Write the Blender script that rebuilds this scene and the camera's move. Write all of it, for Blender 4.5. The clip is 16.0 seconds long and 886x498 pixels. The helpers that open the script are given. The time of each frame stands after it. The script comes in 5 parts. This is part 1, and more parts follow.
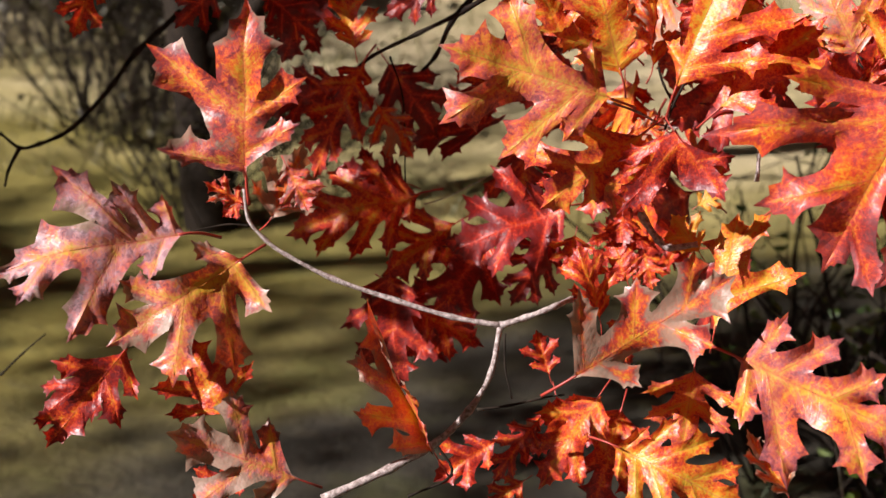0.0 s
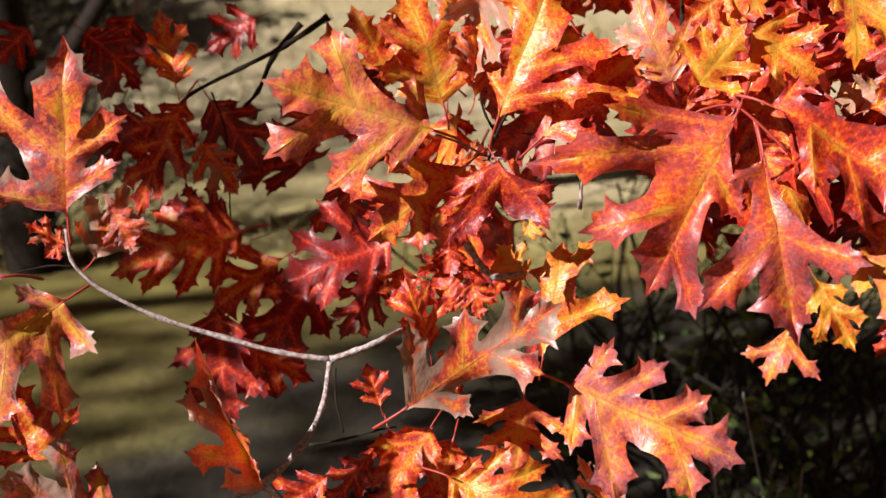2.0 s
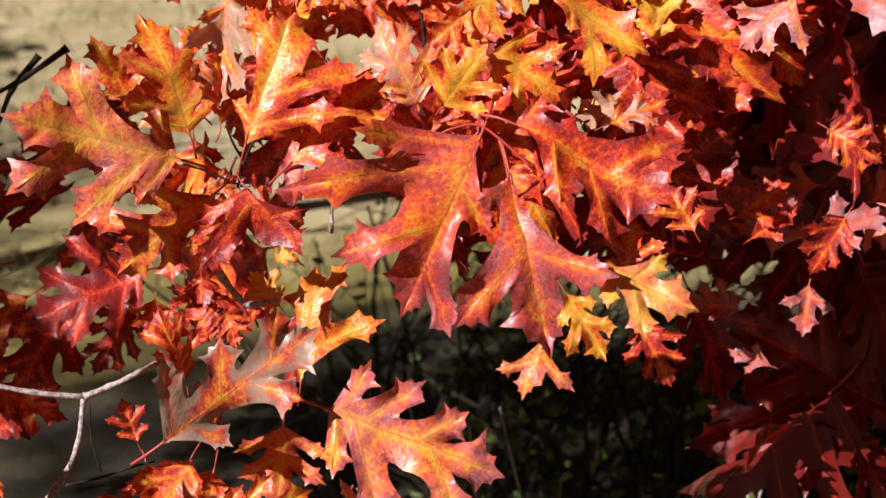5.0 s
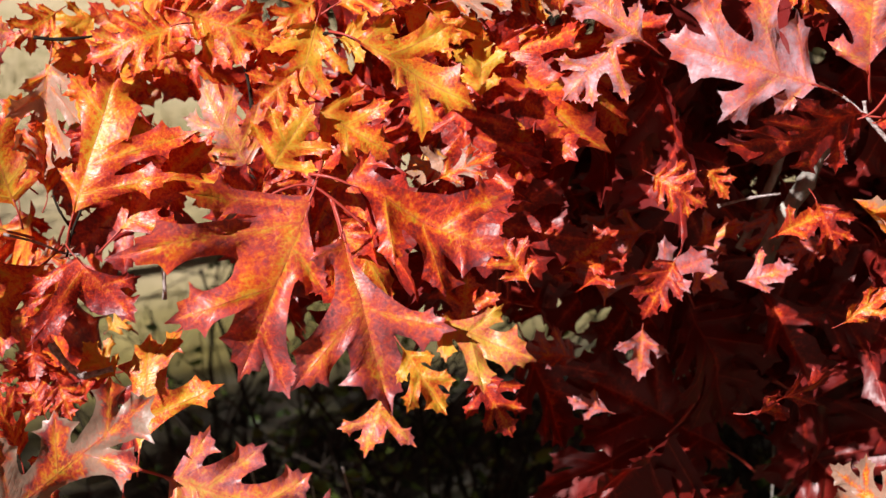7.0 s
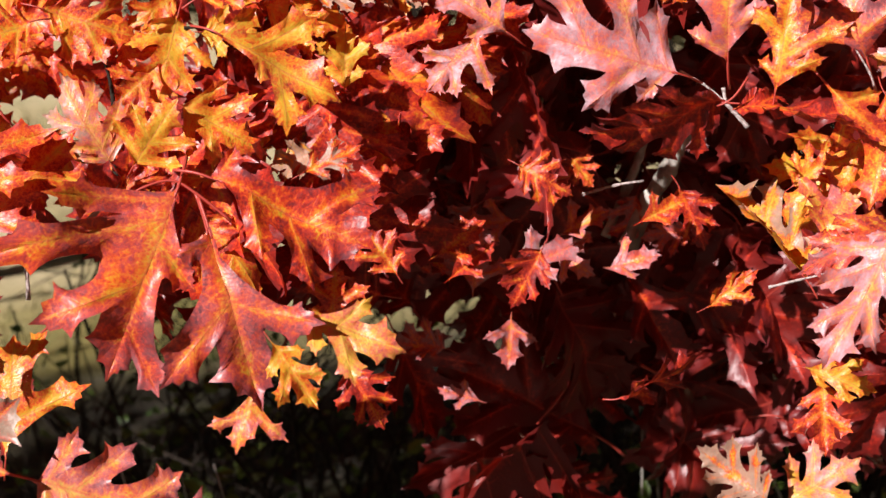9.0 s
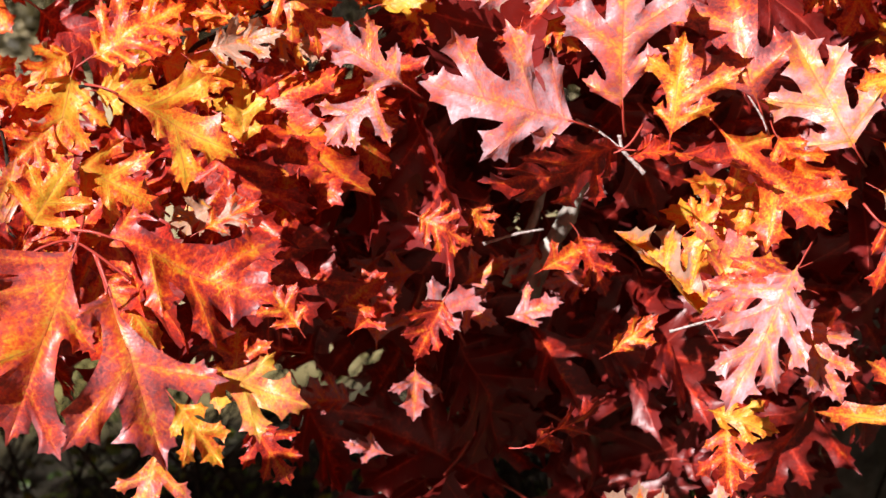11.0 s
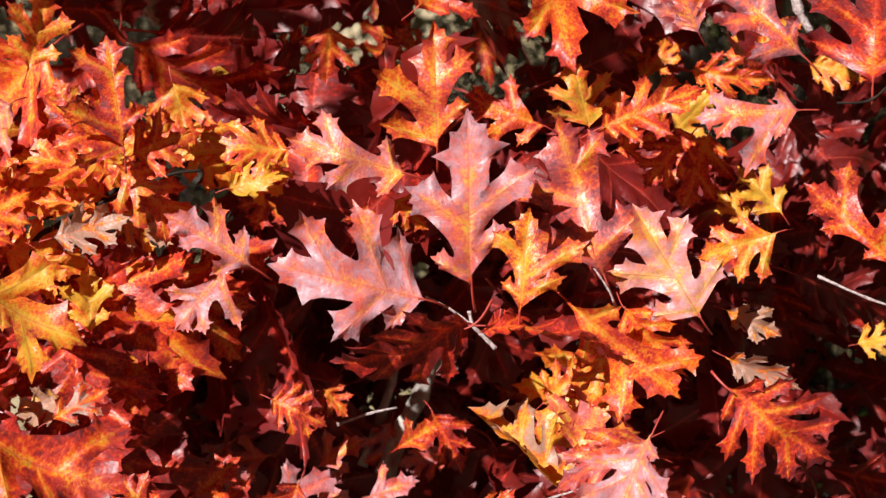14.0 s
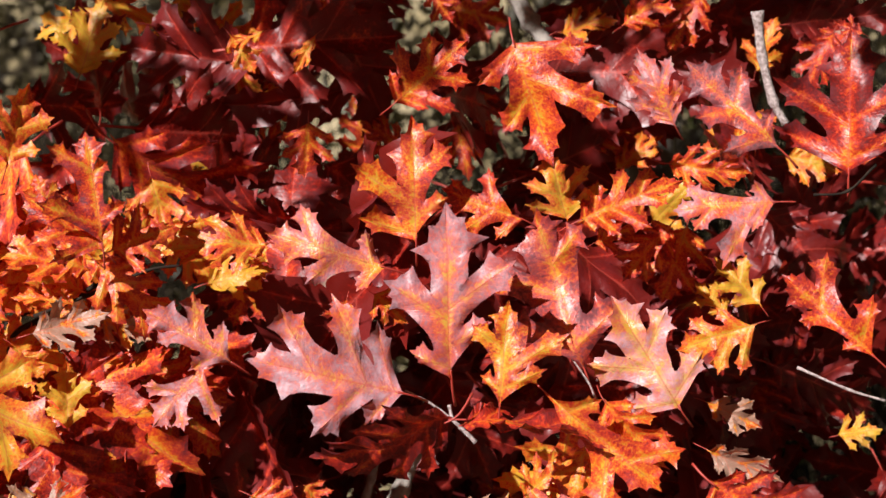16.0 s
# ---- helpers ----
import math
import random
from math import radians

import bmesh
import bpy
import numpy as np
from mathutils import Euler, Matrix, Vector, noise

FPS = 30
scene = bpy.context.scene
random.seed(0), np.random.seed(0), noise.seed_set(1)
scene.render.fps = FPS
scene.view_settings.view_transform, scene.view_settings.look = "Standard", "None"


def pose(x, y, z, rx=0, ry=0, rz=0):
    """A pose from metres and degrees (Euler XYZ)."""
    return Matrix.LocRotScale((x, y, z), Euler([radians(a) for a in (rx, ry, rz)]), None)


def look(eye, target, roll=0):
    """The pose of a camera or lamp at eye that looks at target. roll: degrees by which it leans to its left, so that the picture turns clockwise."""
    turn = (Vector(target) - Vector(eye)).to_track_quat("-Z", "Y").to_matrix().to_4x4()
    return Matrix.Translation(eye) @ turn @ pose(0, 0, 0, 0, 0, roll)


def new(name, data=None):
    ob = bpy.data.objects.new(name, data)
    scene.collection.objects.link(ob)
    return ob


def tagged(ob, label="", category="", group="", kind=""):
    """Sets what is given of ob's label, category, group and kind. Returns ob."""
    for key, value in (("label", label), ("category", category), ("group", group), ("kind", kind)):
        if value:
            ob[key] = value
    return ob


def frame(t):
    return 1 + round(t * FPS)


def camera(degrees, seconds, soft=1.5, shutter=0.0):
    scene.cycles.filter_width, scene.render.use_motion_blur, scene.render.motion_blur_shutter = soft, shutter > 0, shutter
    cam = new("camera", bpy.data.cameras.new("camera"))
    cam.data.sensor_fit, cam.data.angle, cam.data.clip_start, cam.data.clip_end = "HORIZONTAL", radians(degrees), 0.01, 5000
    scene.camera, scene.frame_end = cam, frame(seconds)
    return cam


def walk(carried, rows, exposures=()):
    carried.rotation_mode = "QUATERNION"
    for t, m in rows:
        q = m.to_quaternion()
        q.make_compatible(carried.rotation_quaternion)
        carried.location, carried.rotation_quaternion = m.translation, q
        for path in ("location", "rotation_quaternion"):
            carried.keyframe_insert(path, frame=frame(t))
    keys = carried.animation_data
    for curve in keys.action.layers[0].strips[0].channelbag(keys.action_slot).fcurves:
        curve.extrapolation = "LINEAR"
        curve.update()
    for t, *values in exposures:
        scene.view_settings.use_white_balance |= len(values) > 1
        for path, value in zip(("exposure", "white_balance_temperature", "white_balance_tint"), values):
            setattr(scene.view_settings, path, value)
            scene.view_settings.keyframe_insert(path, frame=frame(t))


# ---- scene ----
# The camera stands on one spot and turns: seconds, yaw, pitch, roll in degrees.
cam = camera(28.5, 16.0)
EYE = 1.5
cam.data.dof.use_dof, cam.data.dof.focus_distance, cam.data.dof.aperture_fstop = True, 1.27, 11.0
ROWS = [
    (0.0, 22.508, -18.004, -1.2),
    (0.5, 21.37, -17.65, -1.307),
    (1.0, 19.78, -17.175, -1.398),
    (1.5, 18.101, -16.858, -1.314),
    (2.0, 16.64, -16.78, -1.413),
    (2.5, 15.448, -16.779, -1.295),
    (3.0, 13.802, -16.709, -1.152),
    (3.5, 12.024, -16.629, -1.119),
    (4.0, 10.232, -16.567, -1.221),
    (4.2, 9.521, -16.562, -1.276),
    (6.3, 5.06, -14.028, -0.591),
    (6.5, 3.893, -13.947, -0.399),
    (7.0, 2.299, -13.794, -0.341),
    (7.5, 1.197, -13.739, -0.208),
    (8.0, 0.037, -13.781, -0.152),
    (8.5, -0.931, -13.829, -0.029),
    (9.0, -2.217, -14.029, -0.165),
    (9.2, -2.696, -14.077, -0.234),
    (11.3, -6.332, -11.932, 1.072),
    (11.5, -6.802, -11.675, 1.466),
    (12.0, -7.981, -10.815, 1.813),
    (12.5, -8.821, -9.638, 1.944),
    (13.0, -9.344, -8.622, 1.685),
    (13.5, -10.12, -7.433, 1.519),
    (14.0, -10.808, -6.553, 1.56),
    (14.5, -11.114, -5.841, 1.641),
    (15.0, -11.251, -5.085, 1.75),
    (15.5, -11.384, -4.341, 1.806),
    (16.0, -11.52, -3.499, 1.861),
]
walk(cam, [(t, pose(0, 0, EYE, 90 + pitch, roll, yaw)) for t, yaw, pitch, roll in ROWS],
     exposures=[(0.0, 0.78), (4.2, 0.74), (6.3, 0.62), (9.2, 0.66), (11.3, 0.92), (12.5, 0.86), (14.0, 0.58), (16.0, 0.43)])

# ---- light ----
SUN_WAY = Vector((0.60, 0.60, -0.53)).normalized()
world = bpy.data.worlds.new("sky")
scene.world = world
world.use_nodes = True
wn = world.node_tree.nodes
sky = wn.new("ShaderNodeTexSky")
sky.sky_type, sky.sun_disc = "NISHITA", False
sky.sun_elevation = math.asin(-SUN_WAY.z)
sky.sun_rotation = math.atan2(-SUN_WAY.x, -SUN_WAY.y)
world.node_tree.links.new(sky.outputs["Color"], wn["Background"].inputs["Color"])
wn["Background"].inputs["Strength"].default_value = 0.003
sun = new("sun", bpy.data.lights.new("sun", "SUN"))
sun.data.energy, sun.data.angle, sun.data.color = 5.0, radians(0.6), (1.0, 0.94, 0.93)
sun.matrix_world = look((-6, -6, 8), Vector((-6, -6, 8)) + SUN_WAY)


# ---- materials ----
class Mat:
    """A small builder for a node material."""

    def __init__(self, name):
        self.m = bpy.data.materials.new(name)
        self.m.use_nodes = True
        self.t = self.m.node_tree
        self.bsdf = self.t.nodes["Principled BSDF"]
        self.out = self.t.nodes["Material Output"]

    def n(self, kind, **inputs):
        node = self.t.nodes.new("ShaderNode" + kind)
        for key, value in inputs.items():
            self.put(node.inputs[key.replace("_", " ")], value)
        return node

    def put(self, socket, value):
        if isinstance(value, bpy.types.NodeSocket):
            self.t.links.new(value, socket)
        else:
            socket.default_value = value

    def maths(self, op, a, b=0.0, clamp=False):
        node = self.t.nodes.new("ShaderNodeMath")
        node.operation, node.use_clamp = op, clamp
        self.put(node.inputs[0], a)
        self.put(node.inputs[1], b)
        return node.outputs[0]

    def span(self, x, lo, hi, a=0.0, b=1.0):
        node = self.t.nodes.new("ShaderNodeMapRange")
        node.interpolation_type = "SMOOTHSTEP"
        for i, v in enumerate((x, lo, hi, a, b)):
            self.put(node.inputs[i], v)
        return node.outputs[0]

    def mix(self, fac, a, b, kind="MIX"):
        node = self.t.nodes.new("ShaderNodeMix")
        node.data_type, node.blend_type = "RGBA", kind
        self.put(node.inputs[0], fac)
        self.put(node.inputs[6], a)
        self.put(node.inputs[7], b)
        return node.outputs[2]

    def noise(self, vector, scale, detail=4.0, rough=0.55, warp=0.0):
        node = self.n("TexNoise", Scale=scale, Detail=detail, Roughness=rough, Distortion=warp)
        if vector is not None:
            self.put(node.inputs["Vector"], vector)
        return node.outputs["Fac"]

    def bump(self, height, strength, distance):
        node = self.n("Bump", Height=height, Strength=strength, Distance=distance)
        self.put(self.bsdf.inputs["Normal"], node.outputs[0])
        return node.outputs[0]

    def set(self, **inputs):
        for key, value in inputs.items():
            self.put(self.bsdf.inputs[key.replace("_", " ")], value)
        return self


def rgb(r, g, b):
    return (r, g, b, 1.0)


def leaf_material(name, single):
    """Autumn oak leaf. single: hue, dryness and mottling come from the object's colour; else they vary from blade to blade."""
    m = Mat(name)
    uv = m.n("UVMap").outputs[0]
    rib = m.n("Attribute")
    rib.attribute_name = "rib"
    rib = rib.outputs["Fac"]
    run = m.n("Attribute")
    run.attribute_name = "run"
    run = run.outputs["Fac"]
    if single:
        info = m.n("ObjectInfo")
        knobs = m.n("SeparateColor", Color=info.outputs["Color"])
        hue, dry, mottle, sheen = knobs.outputs[0], knobs.outputs[1], knobs.outputs[2], info.outputs["Alpha"]
        rnd = info.outputs["Random"]
    else:
        rnd = m.n("NewGeometry").outputs["Random Per Island"]
        rows = m.n("TexWhiteNoise")
        rows.noise_dimensions = "1D"
        m.put(rows.inputs["W"], rnd)
        knobs = m.n("SeparateColor", Color=rows.outputs["Color"])
        hue = m.span(knobs.outputs[0], 0.0, 1.0, 0.25, 0.95)
        dry = m.maths("MULTIPLY", knobs.outputs[1], 0.6)
        mottle, sheen = m.maths("MULTIPLY", knobs.outputs[2], 0.8), 0.05
    shift = m.n("CombineXYZ", X=m.maths("MULTIPLY", rnd, 37.0), Y=m.maths("MULTIPLY", rnd, 91.0))
    place = m.n("VectorMath")
    m.put(place.inputs[0], uv)
    m.put(place.inputs[1], shift.outputs[0])
    place = place.outputs[0]
    big = m.noise(place, 2.6, 3.0, 0.55, 0.4)
    stain = m.noise(place, 1.9, 4.0, 0.6, 0.8)
    mid = m.noise(place, 11.0, 4.0, 0.6, 0.6)
    fine = m.noise(place, 46.0, 4.0, 0.65)
    sway = m.n("TexNoise", Vector=place, Scale=9.0, Detail=3.0)
    bent = m.n("VectorMath")
    bent.operation = "MULTIPLY_ADD"
    m.put(bent.inputs[0], sway.outputs["Color"])
    bent.inputs[1].default_value = (0.10, 0.10, 0.0)
    m.put(bent.inputs[2], place)
    net = m.n("TexVoronoi", Vector=bent.outputs[0], Scale=21.0)
    net.feature = "DISTANCE_TO_EDGE"
    net = m.maths("MULTIPLY", m.span(net.outputs["Distance"], 0.0, 0.20, 1.0, 0.0), m.span(m.noise(place, 4.5, 2.0), 0.42, 0.66))
    # side veins in chevrons off the main ones, and a fine mesh between them
    stripe = m.maths("ADD", m.maths("MULTIPLY", run, 15.0), m.maths("ADD", m.maths("MULTIPLY", rib, -0.9), m.maths("MULTIPLY", sway.outputs["Fac"], 1.1)))
    side = m.maths("ABSOLUTE", m.maths("SUBTRACT", m.maths("FRACT", stripe), 0.5))
    side = m.maths("MULTIPLY", m.span(side, 0.0, 0.15, 1.0, 0.0), m.span(rib, 0.55, 1.0, 1.0, 0.15))
    mesh = m.n("TexVoronoi", Vector=bent.outputs[0], Scale=44.0)
    mesh.feature = "DISTANCE_TO_EDGE"
    mesh = m.maths("MULTIPLY", m.span(mesh.outputs["Distance"], 0.0, 0.16, 1.0, 0.0), m.span(big, 0.35, 0.6))
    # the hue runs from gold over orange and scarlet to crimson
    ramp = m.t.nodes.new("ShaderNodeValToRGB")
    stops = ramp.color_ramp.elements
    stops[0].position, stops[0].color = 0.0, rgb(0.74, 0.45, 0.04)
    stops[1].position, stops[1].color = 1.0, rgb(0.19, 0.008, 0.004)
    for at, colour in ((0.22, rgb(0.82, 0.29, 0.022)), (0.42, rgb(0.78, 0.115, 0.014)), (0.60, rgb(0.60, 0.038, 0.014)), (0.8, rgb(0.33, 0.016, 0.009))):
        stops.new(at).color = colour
    away = m.maths("SUBTRACT", rib, 0.30)
    tone = m.maths("ADD", hue, m.maths("MULTIPLY", m.maths("SUBTRACT", big, 0.5), 1.05))
    tone = m.maths("ADD", tone, m.maths("MULTIPLY", away, m.maths("ADD", 0.06, m.maths("MULTIPLY", mottle, 0.22))))
    tone = m.maths("ADD", tone, m.maths("MULTIPLY", m.maths("SUBTRACT", mid, 0.5), 0.6))
    speck = m.noise(place, 26.0, 5.0, 0.7, 0.8)
    tone = m.maths("ADD", tone, m.maths("MULTIPLY", m.maths("SUBTRACT", speck, 0.5), 1.0))
    tone = m.maths("ADD", tone, m.maths("MULTIPLY", m.maths("SUBTRACT", fine, 0.5), 0.75))
    tone = m.maths("SUBTRACT", tone, m.maths("MULTIPLY", net, 0.20))
    tone = m.maths("SUBTRACT", tone, m.maths("MULTIPLY", mesh, 0.12))
    tone = m.maths("SUBTRACT", tone, m.maths("MULTIPLY", side, 0.10))
    tone = m.maths("SUBTRACT", tone, m.span(rib, 0.04, 0.42, 0.17, -0.05))
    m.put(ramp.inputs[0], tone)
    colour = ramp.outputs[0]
    # faded pale patches with a glossy sheen painted into the colour
    sheen_mask = m.maths("MULTIPLY", m.maths("MULTIPLY", m.maths("ADD", sheen, 0.02, True), m.span(m.maths("ADD", mid, m.maths("MULTIPLY", fine, 0.4)), 0.50, 0.85, 0.40, 1.0)), m.span(m.maths("ADD", big, m.maths("MULTIPLY", speck, 0.3)), 0.46, 0.78, 0.12, 1.0))
    sheen_mask = m.maths("MULTIPLY", sheen_mask, m.span(rib, 0.05, 0.50, 0.55, 1.0))
    colour = m.mix(sheen_mask, colour, rgb(0.76, 0.56, 0.62))
    # purple-brown mottling between the veins
    blot = m.span(m.maths("ADD", m.maths("ADD", m.maths("MULTIPLY", mid, 0.55), m.maths("MULTIPLY", speck, 0.45)), m.maths("MULTIPLY", rib, 0.14)), m.maths("SUBTRACT", 0.80, m.maths("MULTIPLY", mottle, 0.34)), m.maths("SUBTRACT", 0.92, m.maths("MULTIPLY", mottle, 0.34)))
    blot = m.maths("MULTIPLY", blot, m.maths("SUBTRACT", 1.0, m.maths("MULTIPLY", net, 0.35)))
    colour = m.mix(m.maths("MULTIPLY", blot, 0.7), colour, rgb(0.12, 0.025, 0.032))
    smear = m.maths("MULTIPLY", m.span(m.maths("ADD", stain, m.maths("MULTIPLY", rib, 0.10)), 0.50, 0.72), m.maths("MULTIPLY", mottle, 0.7))
    smear = m.maths("MULTIPLY", smear, m.span(speck, 0.25, 0.65, 0.45, 1.0))
    colour = m.mix(smear, colour, rgb(0.24, 0.05, 0.065))
    # dry, tan margins and tips
    far = m.maths("ADD", m.maths("ADD", m.maths("MULTIPLY", rib, 0.24), m.maths("MULTIPLY", speck, 0.32)), m.maths("MULTIPLY", big, 1.15))
    tan = m.span(far, m.maths("SUBTRACT", 1.42, m.maths("MULTIPLY", dry, 0.75)), m.maths("SUBTRACT", 1.54, m.maths("MULTIPLY", dry, 0.72)))
    husk = m.mix(m.maths("ADD", m.maths("MULTIPLY", fine, 0.5), m.maths("MULTIPLY", mid, 0.5)), rgb(0.22, 0.115, 0.075), rgb(0.62, 0.47, 0.34))
    colour = m.mix(m.maths("MULTIPLY", tan, 0.85), colour, husk)
    # main veins, a little redder; freckles
    vein = m.span(rib, 0.015, 0.085, 1.0, 0.0)
    colour = m.mix(m.maths("MULTIPLY", vein, 0.45), colour, rgb(0.66, 0.10, 0.07))
    freckle = m.span(fine, 0.62, 0.75)
    colour = m.mix(m.maths("MULTIPLY", freckle, 0.28), colour, rgb(0.12, 0.03, 0.02))
    m.set(Base_Color=colour, Roughness=m.span(mid, 0.2, 0.8, 0.33, 0.48))
    m.bsdf.inputs["Specular IOR Level"].default_value = 0.55
    pucker = m.noise(place, 7.0, 3.0, 0.5)
    relief = m.maths("ADD", m.maths("ADD", m.maths("MULTIPLY", net, -0.05), m.maths("MULTIPLY", side, -0.05)), m.maths("ADD", m.maths("MULTIPLY", mid, 0.28), m.maths("MULTIPLY", pucker, 1.5)))
    normal = m.bump(m.maths("ADD", relief, m.maths("MULTIPLY", vein, 0.06)), 0.6, 0.0022)
    thin = m.n("BsdfTranslucent", Color=m.mix(1.0, colour, rgb(1.0, 0.50, 0.25), "MULTIPLY"), Normal=normal)
    both = m.n("MixShader", Fac=0.27)
    m.put(both.inputs[1], m.bsdf.outputs[0])
    m.put(both.inputs[2], thin.outputs[0])
    m.put(m.out.inputs[0], both.outputs[0])
    return m.m


def bark_material(name, dark, light, grain=60.0, rough=0.8):
    m = Mat(name)
    at = m.n("TexCoord").outputs["Object"]
    coarse, fine = m.noise(at, grain, 5.0, 0.65), m.noise(at, grain * 6, 4.0, 0.6)
    colour = m.mix(m.span(coarse, 0.3, 0.7), dark, light)
    colour = m.mix(m.maths("MULTIPLY", m.span(fine, 0.55, 0.75), 0.5), colour, dark)
    m.set(Base_Color=colour, Roughness=rough)
    m.bsdf.inputs["Specular IOR Level"].default_value = 0.15
    m.bump(m.maths("ADD", coarse, m.maths("MULTIPLY", fine, 0.5)), 0.6, 0.002)
    return m.m


def small_leaf_material(name, a, b):
    m = Mat(name)
    rnd = m.n("NewGeometry").outputs["Random Per Island"]
    at = m.n("TexCoord").outputs["Object"]
    colour = m.mix(rnd, a, b)
    colour = m.mix(m.maths("MULTIPLY", m.noise(at, 90.0), 0.5), colour, rgb(a[0] * 0.4, a[1] * 0.4, a[2] * 0.4))
    m.set(Base_Color=colour, Roughness=0.5)
    thin = m.n("BsdfTranslucent", Color=colour)
    both = m.n("MixShader", Fac=0.3)
    m.put(both.inputs[1], m.bsdf.outputs[0])
    m.put(both.inputs[2], thin.outputs[0])
    m.put(m.out.inputs[0], both.outputs[0])
    return m.m


def ground_material():
    m = Mat("soil_and_dry_grass")
    at = m.n("TexCoord").outputs["Object"]
    wide, mid, fine = m.noise(at, 0.55, 4.0, 0.6, 0.5), m.noise(at, 2.6, 5.0, 0.6), m.noise(at, 22.0, 5.0, 0.7)
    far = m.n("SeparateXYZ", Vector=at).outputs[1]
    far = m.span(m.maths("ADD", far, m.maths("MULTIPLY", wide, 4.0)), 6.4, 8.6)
    near = m.mix(m.span(wide, 0.38, 0.62), rgb(0.23, 0.185, 0.035), rgb(0.34, 0.275, 0.08))
    # dark soil round the oak, with the deep shade there put into its colour
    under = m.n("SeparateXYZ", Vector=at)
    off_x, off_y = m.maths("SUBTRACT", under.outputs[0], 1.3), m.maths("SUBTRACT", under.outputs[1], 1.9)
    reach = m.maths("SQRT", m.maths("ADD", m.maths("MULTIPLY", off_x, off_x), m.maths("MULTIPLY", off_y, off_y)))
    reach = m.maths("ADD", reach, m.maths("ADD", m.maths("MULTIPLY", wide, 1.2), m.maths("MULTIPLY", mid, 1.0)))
    painted_dark = m.span(reach, 3.9, 4.9, 1.0, 0.0)
    # unseen ground behind the viewpoint, darkened to cut the light it bounces
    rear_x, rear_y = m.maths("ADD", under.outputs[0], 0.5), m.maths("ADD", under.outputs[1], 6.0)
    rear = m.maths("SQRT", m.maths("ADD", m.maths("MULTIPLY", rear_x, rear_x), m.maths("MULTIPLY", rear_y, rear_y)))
    painted_dark = m.maths("MAXIMUM", painted_dark, m.span(m.maths("ADD", rear, m.maths("MULTIPLY", wide, 1.5)), 8.2, 9.4, 1.0, 0.0))
    near = m.mix(painted_dark, near, m.mix(mid, rgb(0.018, 0.014, 0.009), rgb(0.05, 0.04, 0.024)))
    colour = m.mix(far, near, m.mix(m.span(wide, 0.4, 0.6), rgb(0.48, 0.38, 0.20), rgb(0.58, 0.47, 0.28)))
    colour = m.mix(m.maths("MULTIPLY", m.span(mid, 0.5, 0.7), 0.45), colour, rgb(0.12, 0.13, 0.03))
    colour = m.mix(m.maths("MULTIPLY", m.span(fine, 0.5, 0.75), 0.5), colour, rgb(0.08, 0.06, 0.03))
    m.set(Base_Color=colour, Roughness=0.9)
    m.bump(m.maths("ADD", mid, m.maths("MULTIPLY", fine, 0.4)), 0.7, 0.04)
    return m.m


LEAF, LEAF_MASS = leaf_material("oak_leaf_autumn", True), leaf_material("oak_leaf_mass", False)
STALK = Mat("red_leaf_stalk").set(Base_Color=rgb(0.42, 0.05, 0.035), Roughness=0.45).m
# twig bark twice: pale as if sunlit, near black with deep shade put in
TWIG = bark_material("grey_twig_bark", rgb(0.20, 0.14, 0.125), rgb(0.66, 0.56, 0.53), 320.0)
TWIG_SHADED = bark_material("shaded_twig_bark", rgb(0.012, 0.008, 0.006), rgb(0.036, 0.026, 0.018), 70.0)
STEM = bark_material("pale_stem_bark", rgb(0.22, 0.19, 0.16), rgb(0.50, 0.46, 0.40), 50.0)
TRUNK = bark_material("oak_trunk_bark", rgb(0.05, 0.042, 0.036), rgb(0.19, 0.165, 0.14), 14.0)
GREEN = small_leaf_material("green_shrub_leaf", rgb(0.05, 0.10, 0.015), rgb(0.20, 0.25, 0.03))
DULL = small_leaf_material("dull_olive_leaf", rgb(0.035, 0.027, 0.009), rgb(0.12, 0.098, 0.036))
GRASS = small_leaf_material("dry_grass_blade", rgb(0.36, 0.30, 0.15), rgb(0.20, 0.20, 0.06))
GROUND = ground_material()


# ---- shapes ----
def part(name, bm, material, parent=None, label=""):
    data = bpy.data.meshes.new(name)
    bm.to_mesh(data)
    bm.free()
    data.materials.append(material)
    return child(name, data, parent, label)


def child(name, data, parent=None, label=""):
    ob = new(name, data)
    ob.parent = parent
    return tagged(ob, label)


def thing(name, label, category, group="", kind="", at=(0, 0, 0)):
    ob = tagged(new(name), label, category, group, kind)
    ob.location = at
    ob.empty_display_size = 0.05
    return ob


def glide(points, steps):
    """A smooth line through points."""
    p = [Vector(v) for v in points]
    p = [2 * p[0] - p[1], *p, 2 * p[-1] - p[-2]]
    line = []
    for a, b, c, d in zip(p, p[1:], p[2:], p[3:]):
        for i in range(steps):
            t = i / steps
            line.append(0.5 * (2 * b + (c - a) * t + (2 * a - 5 * b + 4 * c - d) * t * t + (3 * b - a - 3 * c + d) * t ** 3))
    return line + [p[-2]]


